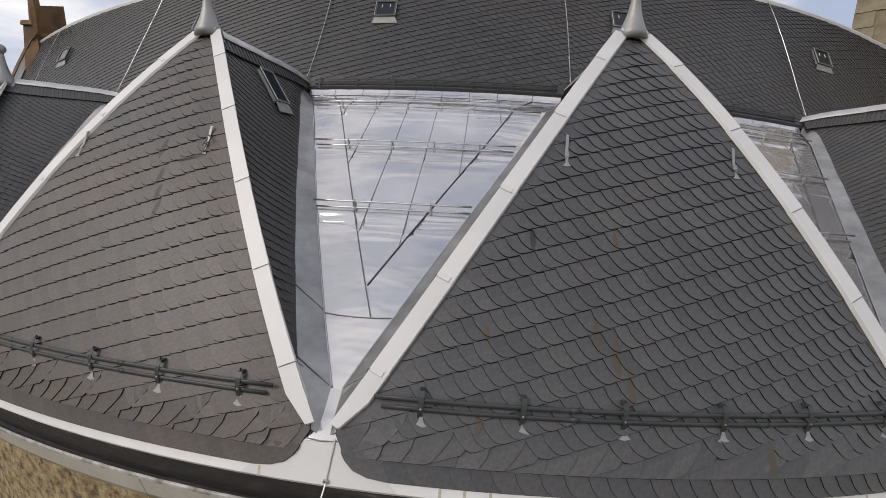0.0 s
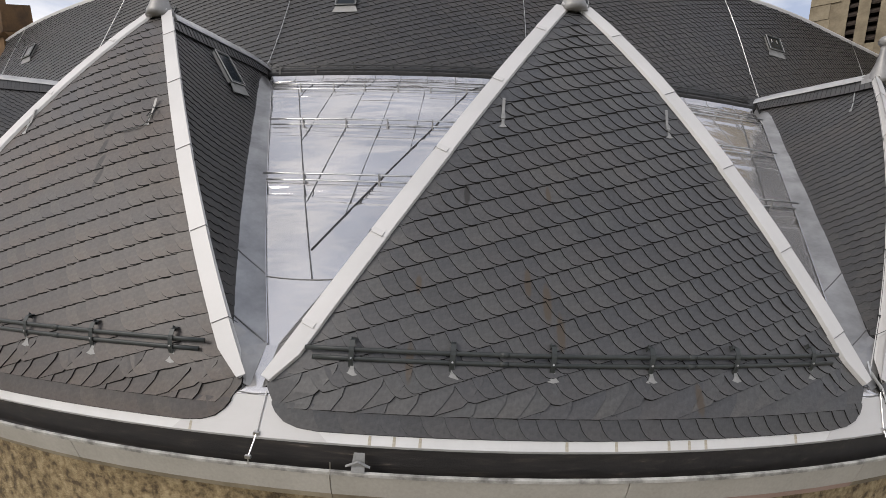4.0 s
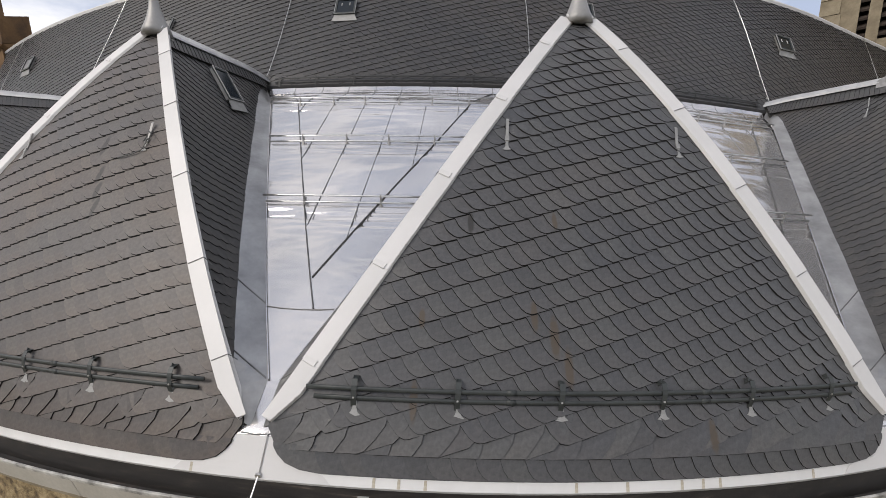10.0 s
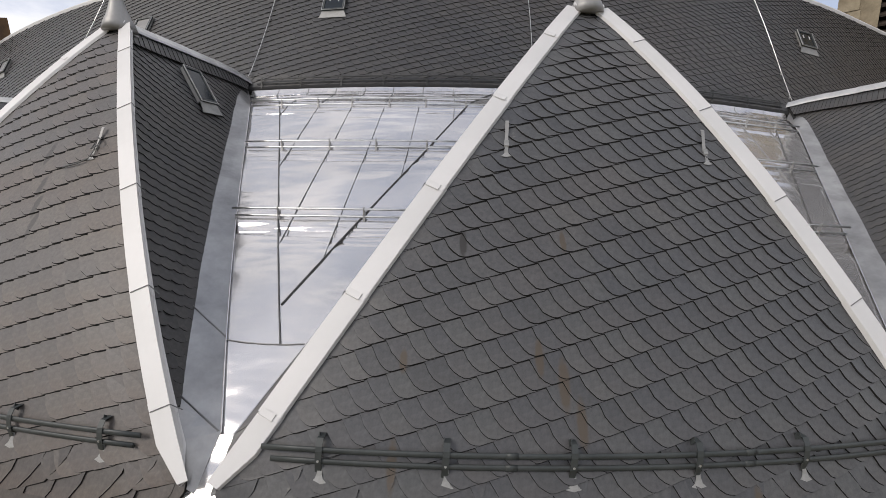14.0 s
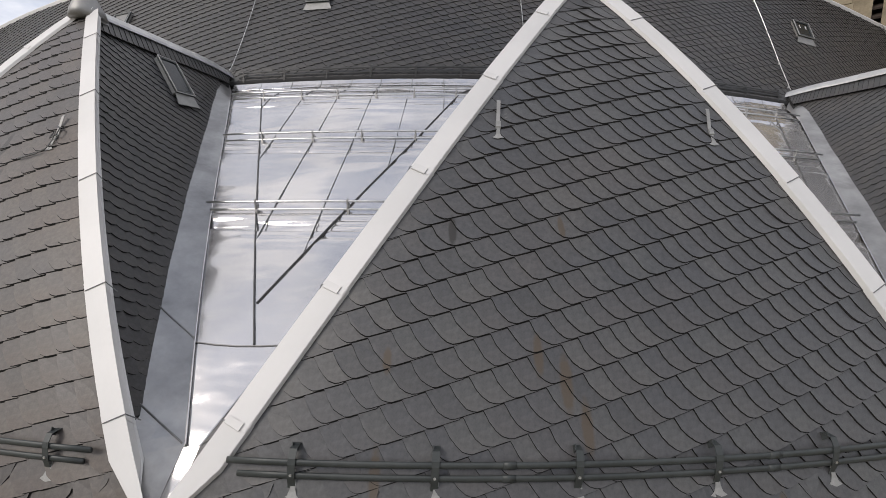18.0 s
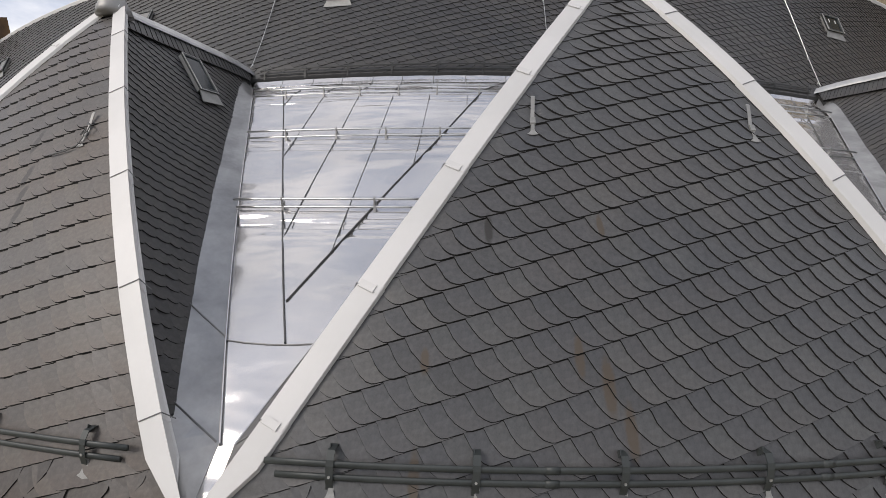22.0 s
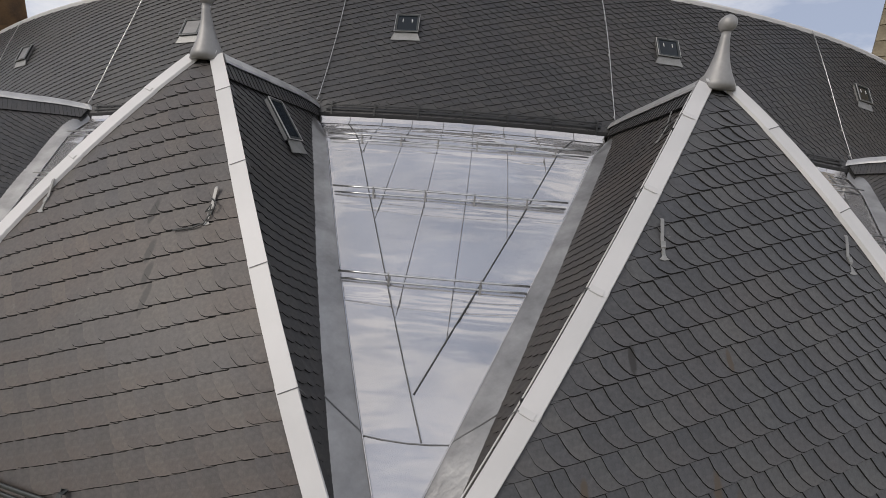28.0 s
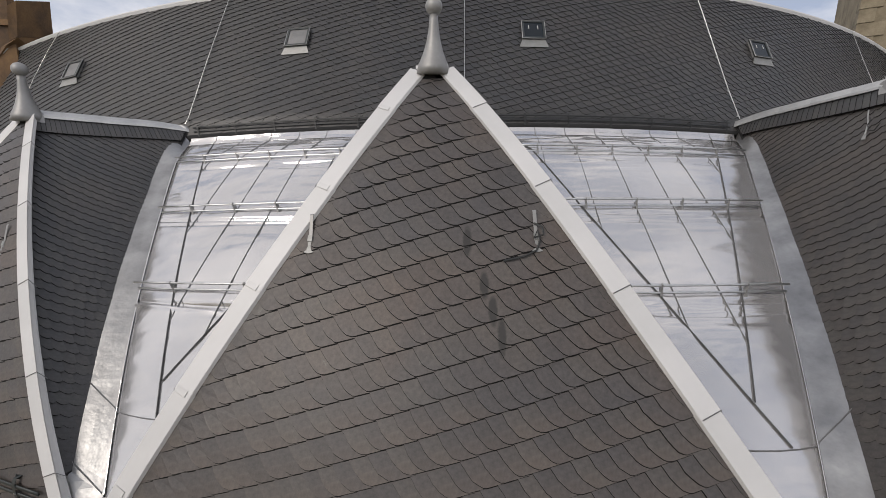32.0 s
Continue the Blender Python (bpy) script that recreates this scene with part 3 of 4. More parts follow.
def bay_roof(k):
    cx = k * PITCH
    ob = thing("bay_roof", (cx, 0, 0), "dark slate hipped bay roof with pale metal hips" + (", a skylight in its flank" if k == -1 else ""), "roof", "row of bay roofs")
    f = front(cx)
    # boarding under the slates: front and both flanks, thick
    n = 10
    cols = [i / n for i in range(n + 1)]
    rows = []
    for j in range(n + 1):
        s = lerp(-0.34, SLOPE, j / n)
        half = HALF * min(1.0, 1 - s / SLOPE) - (0.1 if s < 0 else 0.0)
        rows.append([f(lerp(-half, half, c), s, 0.0) for c in cols])
    part("front_boarding", *strip(rows, 0.06, (0, -FZ, FY)), UNDER, ob)
    for sign in (1, -1):
        g = flank(cx, sign)
        rows = []
        for j in range(n + 1):
            t = j / n
            top_y = lerp(APEX_Y, 8.34, t)
            bx = PITCH / 2 - metal_half(lerp(0.3, 8.34, t))
            ends = [(top_y, 0.0), (lerp(0.05, 8.3, t), -min(bx, 2.48) / CS + 0.03)]
            rows.append([g(sign * lerp(ends[0][0], ends[1][0], c), lerp(ends[0][1], ends[1][1], c), 0.0) for c in cols])
        if sign > 0:
            rows = [r[::-1] for r in rows]
        part("flank_boarding", *strip(rows, 0.06, (sign * SS, 0, CS)), UNDER, ob)
    near = k in (-2, -1, 0, 1)
    brown = (BROWN_SLATE, BROWN_SLATE_MASS) if k < 0 else (SLATE, SLATE_MASS)
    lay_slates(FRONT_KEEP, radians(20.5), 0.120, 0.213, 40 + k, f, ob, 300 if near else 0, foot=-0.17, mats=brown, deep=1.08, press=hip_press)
    # the eaves course, laid level
    rng = random.Random(80 + k)
    soup = Soup()
    x = -2.62
    edge = [(2.10, -0.405), (2.25, -0.388), (2.36, -0.345), (2.43, -0.275), (2.465, -0.215), (2.47, -0.185)]
    keep = edge + [(-a, b) for a, b in edge[::-1]]
    while x < 2.6:
        w = 0.158 * rng.uniform(0.85, 1.15)
        pts = [(x + 0.12, -0.415), (x + 2 * w, -0.415), (x + 2 * w, -0.175), (x - 0.02, -0.175), (x + 0.0, -0.24), (x + 0.025, -0.32), (x + 0.06, -0.375)]
        solid = slate_solid(pts, keep, lambda a, b, x=x, w=w: 0.024 + 0.020 * (1 - (a - x) / (2 * w)) + 0.010 * (-0.18 - b), f)
        if solid and near:
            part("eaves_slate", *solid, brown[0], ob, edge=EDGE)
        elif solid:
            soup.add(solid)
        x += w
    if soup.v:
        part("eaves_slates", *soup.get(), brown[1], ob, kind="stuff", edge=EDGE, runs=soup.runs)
    for sign in (1, -1):
        keep = SIDE_KEEP if sign > 0 else mirror(SIDE_KEEP)
        seen = 180 if (k, sign) in ((-1, 1), (0, -1), (1, -1), (-2, 1)) else 0
        lay_slates(keep, radians(21), 0.180, 0.118, 120 + 2 * k + sign, flank(cx, sign), ob, seen, flip=-sign, tail=0.28, deep=0.5 if sign > 0 else 0.42, press=valley_press, mats=(SHADED_FLANK, SHADED_FLANK_MASS) if sign > 0 else (SHADED_RUSSET, SHADED_RUSSET_MASS) if k < 1 else (SHADED_FLANK, SHADED_FLANK_MASS))
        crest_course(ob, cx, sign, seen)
    hips(ob, cx)
    ridge_cap(ob, cx)
    valley_flashing(ob, cx)
    return ob


HIP_JOINTS = (0.0, 0.10, 0.278, 0.468, 0.668, 0.864, 0.985)


def hips(ob, cx):
    """Folded metal caps up both hips, in lapped lengths."""
    for sign in (1, -1):
        foot, tip = V(cx + sign * 2.495, 0, 0), V(cx + (0.13 if sign > 0 else -0.07), APEX_Y, APEX_Z)
        d = (tip - foot).normalized()
        fn = V(0, -FZ, FY)
        sn = V(sign * SS, 0, CS)
        fa = fn.cross(d).normalized()          # across the front face
        if fa.x * sign > 0:
            fa = -fa
        sa = sn.cross(d).normalized()          # across the flank
        if sa.y < 0:
            sa = -sa
        up = (fn + sn).normalized()
        length = (tip - foot).length
        for i in range(len(HIP_JOINTS) - 1):
            t0, t1 = HIP_JOINTS[i], HIP_JOINTS[i + 1] + (0.012 if i < len(HIP_JOINTS) - 2 else 0)
            rows = []
            for t in steps(t0, t1, 0.06):
                base = foot + d * (length * t - 0.03) + up * (0.118 + 0.006 * (1 - (t - t0) / (t1 - t0)))
                point = i == 0 and t == t0     # the foot narrows to a point
                fw, sw = 0.148 * (0.5 if point else 1.0), 0.145 * (0.12 if point else 1.0)
                row = [base + fa * fw - fn * 0.055, base + fa * fw - fn * 0.006, base + fa * fw * 0.5 - fn * 0.002, base,
                       base + sa * sw * 0.30 - sn * 0.034, base + sa * sw * 0.90 - sn * 0.056, base + sa * sw - sn * 0.046, base + sa * sw - sn * 0.075]
                rows.append(row)
            if sign > 0:
                rows = rows[::-1]
            cap = part("hip_cap", *strip(rows, 0.004, up), CAP, ob)
            if i:
                w = foot + d * (length * t0 - 0.032) + up * 0.127
                reach = 1.0 if sign > 0 else 0.42
                part("lap_welt", *tube([w + fa * 0.147 * reach - fn * 0.005, w, w + sa * 0.143 - sn * 0.008], 0.0042, 5), SEAM, cap)
                if sign > 0:
                    continue
                # a folded clip over the lap, part way across the front flange
                o = foot + d * (length * t0 - 0.045) + up * 0.126
                part("lap_clip", *block(o + fa * 0.015, fa * 0.105, d * 0.050, fn * 0.008), CAP, cap)


def ridge_cap(ob, cx):
    joints = [APEX_Y + 0.10, 4.1, 5.2, 6.3, 7.4, 8.45]
    for i in range(len(joints) - 1):
        rows = []
        for y in steps(joints[i], joints[i + 1] + 0.03, 0.3):
            z = APEX_Z + 0.125 + 0.004 * (i % 2)
            rows.append([V(cx - 0.085, y, z - 0.12), V(cx - 0.08, y, z - 0.09), V(cx - 0.015, y, z), V(cx + 0.015, y, z), V(cx + 0.08, y, z - 0.09), V(cx + 0.085, y, z - 0.12)])
        part("ridge_cap", *strip(rows, 0.004, (0, 0, 1)), ZINC, ob)


def flashing_edges(cx, sign, y):
    """Where the upstand of a bay's valley side meets the sheet, and where it slips under the slates."""
    mx = PITCH / 2 - metal_half(y)
    e = V(cx + sign * (mx + 0.035), y, metal_z(y) + lerp(0.045, 0.020, min(1, max(0, (y - 0.25) / 0.4))))
    hip = HALF * (1 - y / APEX_Y)
    ix = max(mx - 0.30, 0.02, hip - 0.03 if y < 0.6 else 0.0)
    o = V(cx + sign * ix, y, max(APEX_Z - ix * APEX_Z / HALF, metal_z(y)) + 0.002)
    return e, o - V(sign * SS, 0, CS) * 0.030


def valley_flashing(ob, cx):
    """Zinc upstands from the metal valley onto both flanks."""
    for sign in (1, -1):
        rows = []
        for y in steps(-0.02, 8.30, 0.13):
            e, o = flashing_edges(cx, sign, y)
            rows.append([e] + [e.lerp(o, t) + V(0, 0, 0.004 * math.sin(y * 5.1 + t * 4) * math.sin(math.pi * t)) for t in (0.25, 0.5, 0.75)] + [o])
        if sign > 0:
            rows = rows[::-1]
        # outside faces towards the valley and up
        part("valley_flashing", *strip(rows, 0.004, (sign * 0.4, 0, 0.9)), LEAD, ob)


for bay in BAYS:
    bay_roof(bay)

# ---- main roof ----
main_roof = thing("main_roof", (-2, EAVE_Y, EAVE_Z), "steep dark slate main roof with a pale ridge line", "roof")
rows = [[main(x, s, -0.06) for x in steps(LEFT_END, RIGHT_END, 0.3)] for s in steps(-0.12, MAIN_LEN, 0.3)]
part("main_boarding", *strip(rows, 0.10, (0, -MS, MC)), UNDER, main_roof)
crest = [bend((x, RIDGE_Y, RIDGE_Z)) for x in steps(LEFT_END, RIGHT_END, 0.8)]
rows = [[p + V(0, 5.0 * t, -5.4 * t) for p in crest] for t in (0.01, 0.33, 0.66, 1)]
part("rear_slope", *strip(rows, 0.10, (0, MS, MC)), MAIN_SLATE_MASS, main_roof, bent=False)
MAIN_KEEP = [(LEFT_END, -0.14), (RIGHT_END, -0.14), (RIGHT_END, MAIN_LEN - 0.03), (LEFT_END, MAIN_LEN - 0.03)]
lay_slates(MAIN_KEEP, radians(19), 0.150, 0.152, 300, main, main_roof, 300, pick=lambda x, s: abs(x + 2.6) + s * 0.8, foot=0.0, round_=0.62, deep=0.50, mats=(MAIN_SLATE, MAIN_SLATE_MASS))
rows = []
for i, x in enumerate(steps(LEFT_END, RIGHT_END, 1.0)[:-1]):
    rows = [[main(xx, MAIN_LEN - 0.13, 0.03), main(xx, MAIN_LEN - 0.02, 0.05), V(xx, RIDGE_Y, RIDGE_Z + 0.075), V(xx, RIDGE_Y + 0.14, RIDGE_Z - 0.06)] for xx in (x, x + 0.5, x + 1.02)][::-1]
    part("ridge_cap", *strip(rows, 0.005, (0, 0, 1)), CAP, main_roof)

# ---- metal valleys between the bays ----


def metal_valley(k):
    cx = (k + 0.5) * PITCH
    ob = thing("metal_valley", (cx, 0.4, metal_z(0.4)), "bright bare metal valley sheet with standing seams", "roof sheet", "metal valleys")
    rng = random.Random(500 + k)
    rows = []
    # buckles across the fall: below each rail, and crowded towards the top
    dents = [(rng.uniform(-0.9, 0.9) * metal_half(y), y - rng.uniform(0.10, 0.30), rng.uniform(0.25, 0.8), rng.uniform(0.022, 0.038), rng.uniform(-0.042, -0.018)) for y in (6.62, 5.06, 3.30) for _ in range(9)]
    dents += [(rng.uniform(-0.9, 0.9) * metal_half(y), y + rng.uniform(0.05, 0.30), rng.uniform(0.2, 0.6), rng.uniform(0.03, 0.05), rng.uniform(-0.026, 0.026)) for y in (6.62, 5.06) for _ in range(7)]
    dents += [(rng.uniform(-0.8, 0.8) * metal_half(y), y - rng.uniform(0.24, 0.55), rng.uniform(0.3, 0.8), rng.uniform(0.05, 0.09), rng.uniform(-0.018, 0.022)) for y in (6.62, 5.06, 3.30) for _ in range(6)]
    dents += [(rng.uniform(-1.9, 1.9), rng.uniform(6.75, 8.05), rng.uniform(0.15, 0.5), rng.uniform(0.028, 0.06), rng.uniform(-0.034, 0.028)) for _ in range(70)]
    dents += [(rng.uniform(-1.2, 1.2), rng.uniform(2.0, 6.5), rng.uniform(0.2, 0.6), rng.uniform(0.08, 0.16), rng.uniform(-0.010, 0.010)) for _ in range(22)]

    for y in steps(0.44, 8.42, 0.017):
        h = metal_half(y) + 0.05
        near = [d for d in dents if abs(y - d[1]) < 3 * d[3]]
        row = []
        for c in [i / 12 - 1 for i in range(25)]:
            x = h * c
            row.append(metal(cx + x, y, 0.006 + sum(e * math.exp(-((x - a) / w) ** 2 - ((y - b) / d) ** 2) for a, b, w, d, e in near) if abs(c) < 1 else 0.0))
        rows.append(row)
    part("sheet", *strip(rows, 0.004, (0, -0.4176, 0.9086)), SHEET, ob, smooth=True)
    for sign in (-1, 1):
        part("edge_fold", *tube([metal(cx + sign * (metal_half(y) - 0.036), y, 0.026) for y in steps(0.5, 8.2, 0.4)], 0.007, 6), SHEET, ob)
    # a lap across the fall, low down, and the seams
    for y, h in ((1.42, metal_half(1.42) + 0.02), (0.46, 0.12)):
        across = [metal(cx + (h - 0.03) * c, y - 0.02 + 0.03 * c * c, 0.014) for c in (-0.95, -0.5, 0, 0.5, 0.95)]
        rise = lambda sign: [lerp(*flashing_edges((k if sign > 0 else k + 1) * PITCH, sign, y + 0.02 + 0.13 * t), t) + V(-sign * 0.004, 0, 0.008) for t in (0.96, 0.5, 0.04)]
        tab = rise(1)[0]
        part("lap_tab", *block(tab + V(-0.05, -0.02, -0.01), V(0.06, 0, -0.03), V(0, 0.04, 0), V(0, 0, 0.02)), LEAD, ob)
        part("cross_lap", *tube(rise(1) + across + rise(-1)[::-1], 0.007, 6), SEAM, ob)
    left = lambda y: lerp(cx + 0.12, cx - 1.95, (y - 1.42) / (8.10 - 1.42))
    right = lambda y: lerp(cx + 0.0, cx + 1.97, (y - 1.89) / (8.24 - 1.89))
    for name, fn, y0 in (("edge_seam", left, 1.42), ("edge_seam", right, 1.89)):
        part(name, *strip([[metal(fn(y) - 0.007, y, 0.0), metal(fn(y) - 0.004, y, 0.030), metal(fn(y) + 0.004, y, 0.030), metal(fn(y) + 0.007, y, 0.0)] for y in steps(y0, 8.3, 0.4)][::-1], 0.003, (0, 0, 1)), DARK_SEAM, ob, "grimy upstanding seam")
    for x in (-1.37, -0.84, -0.30, 0.21, 0.74, 1.28):
        # each seam runs down to the slanting seam that it meets
        low = 1.42 + (0.12 - x) / 2.07 * 6.68 - 0.03 if x < 0.1 else 1.89 + x / 1.97 * 6.35 - 0.03
        part("standing_seam", *strip([[metal(cx + x - 0.005, y, 0.002), metal(cx + x, y, 0.024), metal(cx + x + 0.005, y, 0.002)] for y in steps(low, 8.3, 0.5)][::-1], 0.003, (0, 0, 1)), SEAM, ob)
    # the apron dressed up under the foot of the main roof, and its welts
    rows = [[V(cx + x, y, z) for x in steps(-2.5, 2.5, 0.5)] for y, z in ((8.10, metal_z(8.10) + 0.020), (8.22, metal_z(8.22) + 0.060), (8.29, EAVE_Z - 0.075))]
    part("top_apron", *strip(rows, 0.004, (0, -0.5, 0.8)), SHEET, ob)
    for x in (-1.95, -1.37, -0.84, -0.30, 0.21, 0.74, 1.28, 1.95):
        part("apron_welt", *tube([V(cx + x, 8.09, metal_z(8.09) + 0.022), V(cx + x, 8.22, metal_z(8.22) + 0.065), V(cx + x, 8.285, EAVE_Z - 0.07)], 0.006, 6), SEAM, ob)
    return ob


for bay in BAYS[:-1]:
    metal_valley(bay)


def valley_rail(k, y, half, posts):
    """Two galvanised tubes on clamps, across a metal valley."""
    cx = (k + 0.5) * PITCH
    ob = thing("snow_rail", (cx, y, metal_z(y)), "galvanised twin-tube snow guard across a metal valley", "snow guard", "snow rails")
    for up, e in ((0.055, 0.0), (0.155, 0.02)):
        part("tube", *tube([metal(cx + lerp(-half - e, half + e, i / 8), y, up) for i in range(9)], 0.0135, 8), STEEL, ob, smooth=True)
    for x in posts:
        b = Soup()
        b.add(block(metal(cx + x - 0.012, y - 0.03, 0.0), V(0.024, 0, 0), V(0, 0.06, 0.0276), V(0, -0.01, 0.10)))
        b.add(block(metal(cx + x - 0.006, y - 0.02, 0.08), V(0.012, 0, 0), V(0, 0.04, 0.0184), V(0, -0.041, 0.09)))
        part("clamp", *b.get(), DULL, ob)


for bay in BAYS[:-1]:
    valley_rail(bay, 6.62, 1.95, (-1.45, -0.85, -0.30, 0.28, 0.84, 1.45))
    valley_rail(bay, 5.06, 1.47, (-0.96, -0.30, 0.32, 0.98))
    valley_rail(bay, 3.30, 0.95, (-0.45, 0.48))

# ---- eaves, gutter, cornice and wall ----
X0, X1 = -19.5, 12.5


def run_along(name, profile, mat, parent=None, label="", normal=(0, -0.7, 0.7), thick=0.006, x0=X0, x1=X1, gap=0.45, closed=False, kind=""):
    """A profile of (y, z) drawn along the eaves, as a sheet or, closed, as a solid bar."""
    xs = steps(x0, x1, gap)
    if closed:
        n = len(profile)
        vs = [V(x, y, z) for x in xs for y, z in profile]
        fs = [tuple(range(n)), tuple(range((len(xs) - 1) * n + n - 1, (len(xs) - 1) * n - 1, -1))]
        for i in range(len(xs) - 1):
            for k in range(n):
                a, b = i * n + k, i * n + (k + 1) % n
                fs.append((b, a, a + n, b + n))
        return part(name, vs, fs, mat, parent, label, kind=kind)
    return part(name, *strip([[V(x, y, z) for x in xs] for y, z in profile], thick, normal), mat, parent, label, kind=kind)


eaves = thing("eaves_flashing", (0, -0.3, -0.37), "pale metal drip flashing along the eaves", "flashing")
f0 = front(0)
for i, x in enumerate(steps(X0, X1, 1.9)[:-1]):
    rows = []
    for s, up in ((-0.505, -0.02), (-0.492, 0.012), (-0.40, 0.010), (-0.30, 0.006)):
        rows.append([V(xx, f0(0, s, up).y, f0(0, s, up).z) for xx in steps(x, x + 1.905, 0.4)])
    part("drip_sheet", *strip(rows, 0.004, (0, -FZ, FY)), DRIP, eaves)
for k in BAYS[:-1]:
    cx = (k + 0.5) * PITCH
    foot = thing("valley_outlet", (cx, -0.2, -0.25), "smooth zinc outlet sheet between two bay roofs", "flashing", "valley outlets")
    rows = []
    for s, half in ((-0.488, 0.62), (-0.42, 0.56), (-0.36, 0.36), (-0.28, 0.26), (-0.20, 0.22), (-0.13, 0.20)):
        rows.append([f0(0, s, 0.014) + V(cx + half * c, 0, 0) for c in (-1, -0.6, -0.2, 0.2, 0.6, 1)])
    part("apron", *strip(rows, 0.004, (0, -FZ, FY)), CAP, foot)
    rows = [[f0(0, s, -0.13) + V(cx + 0.36 * c, 0, 0) for c in (-1, -0.5, 0, 0.5, 1)] for s in (-0.32, -0.15, 0.04)]
    part("underlay", *strip(rows, 0.02, (0, -FZ, FY)), UNDER, foot)
    rows = []
    for y in steps(-0.10, 0.47, 0.1):
        t = (y + 0.10) / 0.57
        rows.append([V(cx + c * lerp(0.150, 0.115, t), y, metal_z(y) + 0.03 + lerp(0.02, 0.0, t)) for c in (-1, -0.5, 0, 0.5, 1)])
    part("channel", *strip(rows, 0.004, (0, -0.4, 0.9)), SHEET, foot)
    part("cross_lap", *tube([V(cx + c, -0.10 + abs(c) * 0.15, metal_z(-0.10) + 0.057) for c in (-0.15, -0.06, 0.0, 0.06, 0.15)], 0.007, 6), SEAM, foot)

gutter = thing("gutter", (0, -0.4, -0.5), "dark weathered box gutter with a pale rim", "gutter")
run_along("bed", [(-0.478, -0.56), (-0.462, -0.66), (-0.33, -0.66), (-0.285, -0.40)], GUTTER, gutter)
run_along("rim", [(-0.496, -0.575), (-0.496, -0.545), (-0.488, -0.537), (-0.466, -0.539), (-0.466, -0.575)], RIM, gutter, "pale scuffed gutter rim", closed=True)

fascia = thing("fascia", (0, -0.49, -0.66), "plain grey fascia boards under the gutter", "fascia")
x = -4.17 - 2.2 * 7
while x < X1:
    run_along("panel", [(-0.478, -0.815), (-0.485, -0.81), (-0.485, -0.577), (-0.47, -0.577), (-0.46, -0.815)], CORNICE, fascia, x0=x + 0.004, x1=x + 2.196, closed=True)
    x += 2.2
cornice = thing("stone_cornice", (0, -0.47, -0.86), "cornice of alternating rose and tan stone blocks", "cornice")
x, i = -4.17 - 2.2 * 7, 0
while x < X1:
    run_along("stone", [(-0.465, -0.90), (-0.478, -0.885), (-0.478, -0.82), (-0.30, -0.82), (-0.30, -0.95), (-0.40, -0.95)], PINK if i % 4 == 1 else SANDSTONE, cornice, x0=x + 0.003, x1=x + 2.197, closed=True)
    x, i = x + 2.2, i + 1
wall = run_along("wall_south", [(-0.28, -9.0), (-0.28, -0.90), (0.20, -0.90), (0.20, -9.0)], STONE, None, closed=True, gap=1.2)
tagged(wall, "ochre rubble stone wall below the cornice", "wall", "", "structure")


def rubble():
    """Uneven stones proud of the wall under the cornice."""
    rng = random.Random(9)
    made = 0
    z = -0.97
    while z > -2.6:
        h = rng.uniform(0.09, 0.17)
        x = -10.5
        while x < 6.0:
            w = rng.uniform(0.12, 0.34)
            d = rng.uniform(0.008, 0.035)
            a, b, c, e = x + 0.012, x + w - 0.012, z - h + 0.012, z - 0.012
            j = lambda q: q + rng.uniform(-0.012, 0.012)
            low = [V(j(a), -0.275, j(c)), V(j(b), -0.275, j(c)), V(j(b), -0.275, j(e)), V(j(a), -0.275, j(e))]
            mid = sum(low, V(0, 0, 0)) / 4
            high = [mid + (p - mid) * 0.86 + V(0, -d, 0) for p in low]
            part("stone", *prism(low, high), STONE, wall)
            made += 1
            x += w
        z -= h
        if made > 290:
            break


rubble()


def eaves_clamp(k):
    """The short conductor bridge over the gutter at an outlet."""
    cx = (k + 0.5) * PITCH
    ob = thing("conductor_bridge", (cx, -0.3, -0.36), "thin metal lightning conductor bridging the gutter", "lightning conductor", "conductor bridges")
    a, b = V(cx + 0.08, -0.31, -0.345), V(cx + 0.06, -0.49, -0.47)
    part("rod", *tube([f0(0, -0.1, 0.03) + V(cx + 0.11, 0, 0), a, b, b + V(0, -0.02, -0.06)], 0.006, 6), STEEL, ob)
    for p in (a, b):
        part("clamp", *block(p - V(0.022, 0.014, 0.012), V(0.044, 0, 0), V(0, 0.03, 0), V(0, 0, 0.026)), STEEL, ob)


for k in BAYS[:-1]:
    eaves_clamp(k)

bracket = thing("gutter_bracket", (-1.76, -0.47, -0.46), "small house-shaped grey bracket on the gutter rim", "bracket")
part("plate", *slab([V(-1.80, -0.40, -0.40), V(-1.72, -0.40, -0.40), V(-1.71, -0.50, -0.53), V(-1.81, -0.50, -0.53)][::-1], (0, -0.6, 0.6), 0.006), MORTAR, bracket)
part("cover", *prism([V(-1.85, -0.475, -0.475), V(-1.76, -0.475, -0.425), V(-1.67, -0.475, -0.475), V(-1.76, -0.475, -0.452)][::-1], [V(-1.85, -0.50, -0.48), V(-1.76, -0.50, -0.43), V(-1.67, -0.50, -0.48), V(-1.76, -0.50, -0.457)][::-1]), MORTAR, bracket)
part("pin", *tube([V(-1.96, -0.49, -0.45), V(-1.965, -0.492, -0.60)], 0.004, 5), STEEL, bracket)

# ---- snow guards on the slate faces ----
POSTS = (-1.90, -1.14, -0.38, 0.40, 1.14, 1.90)


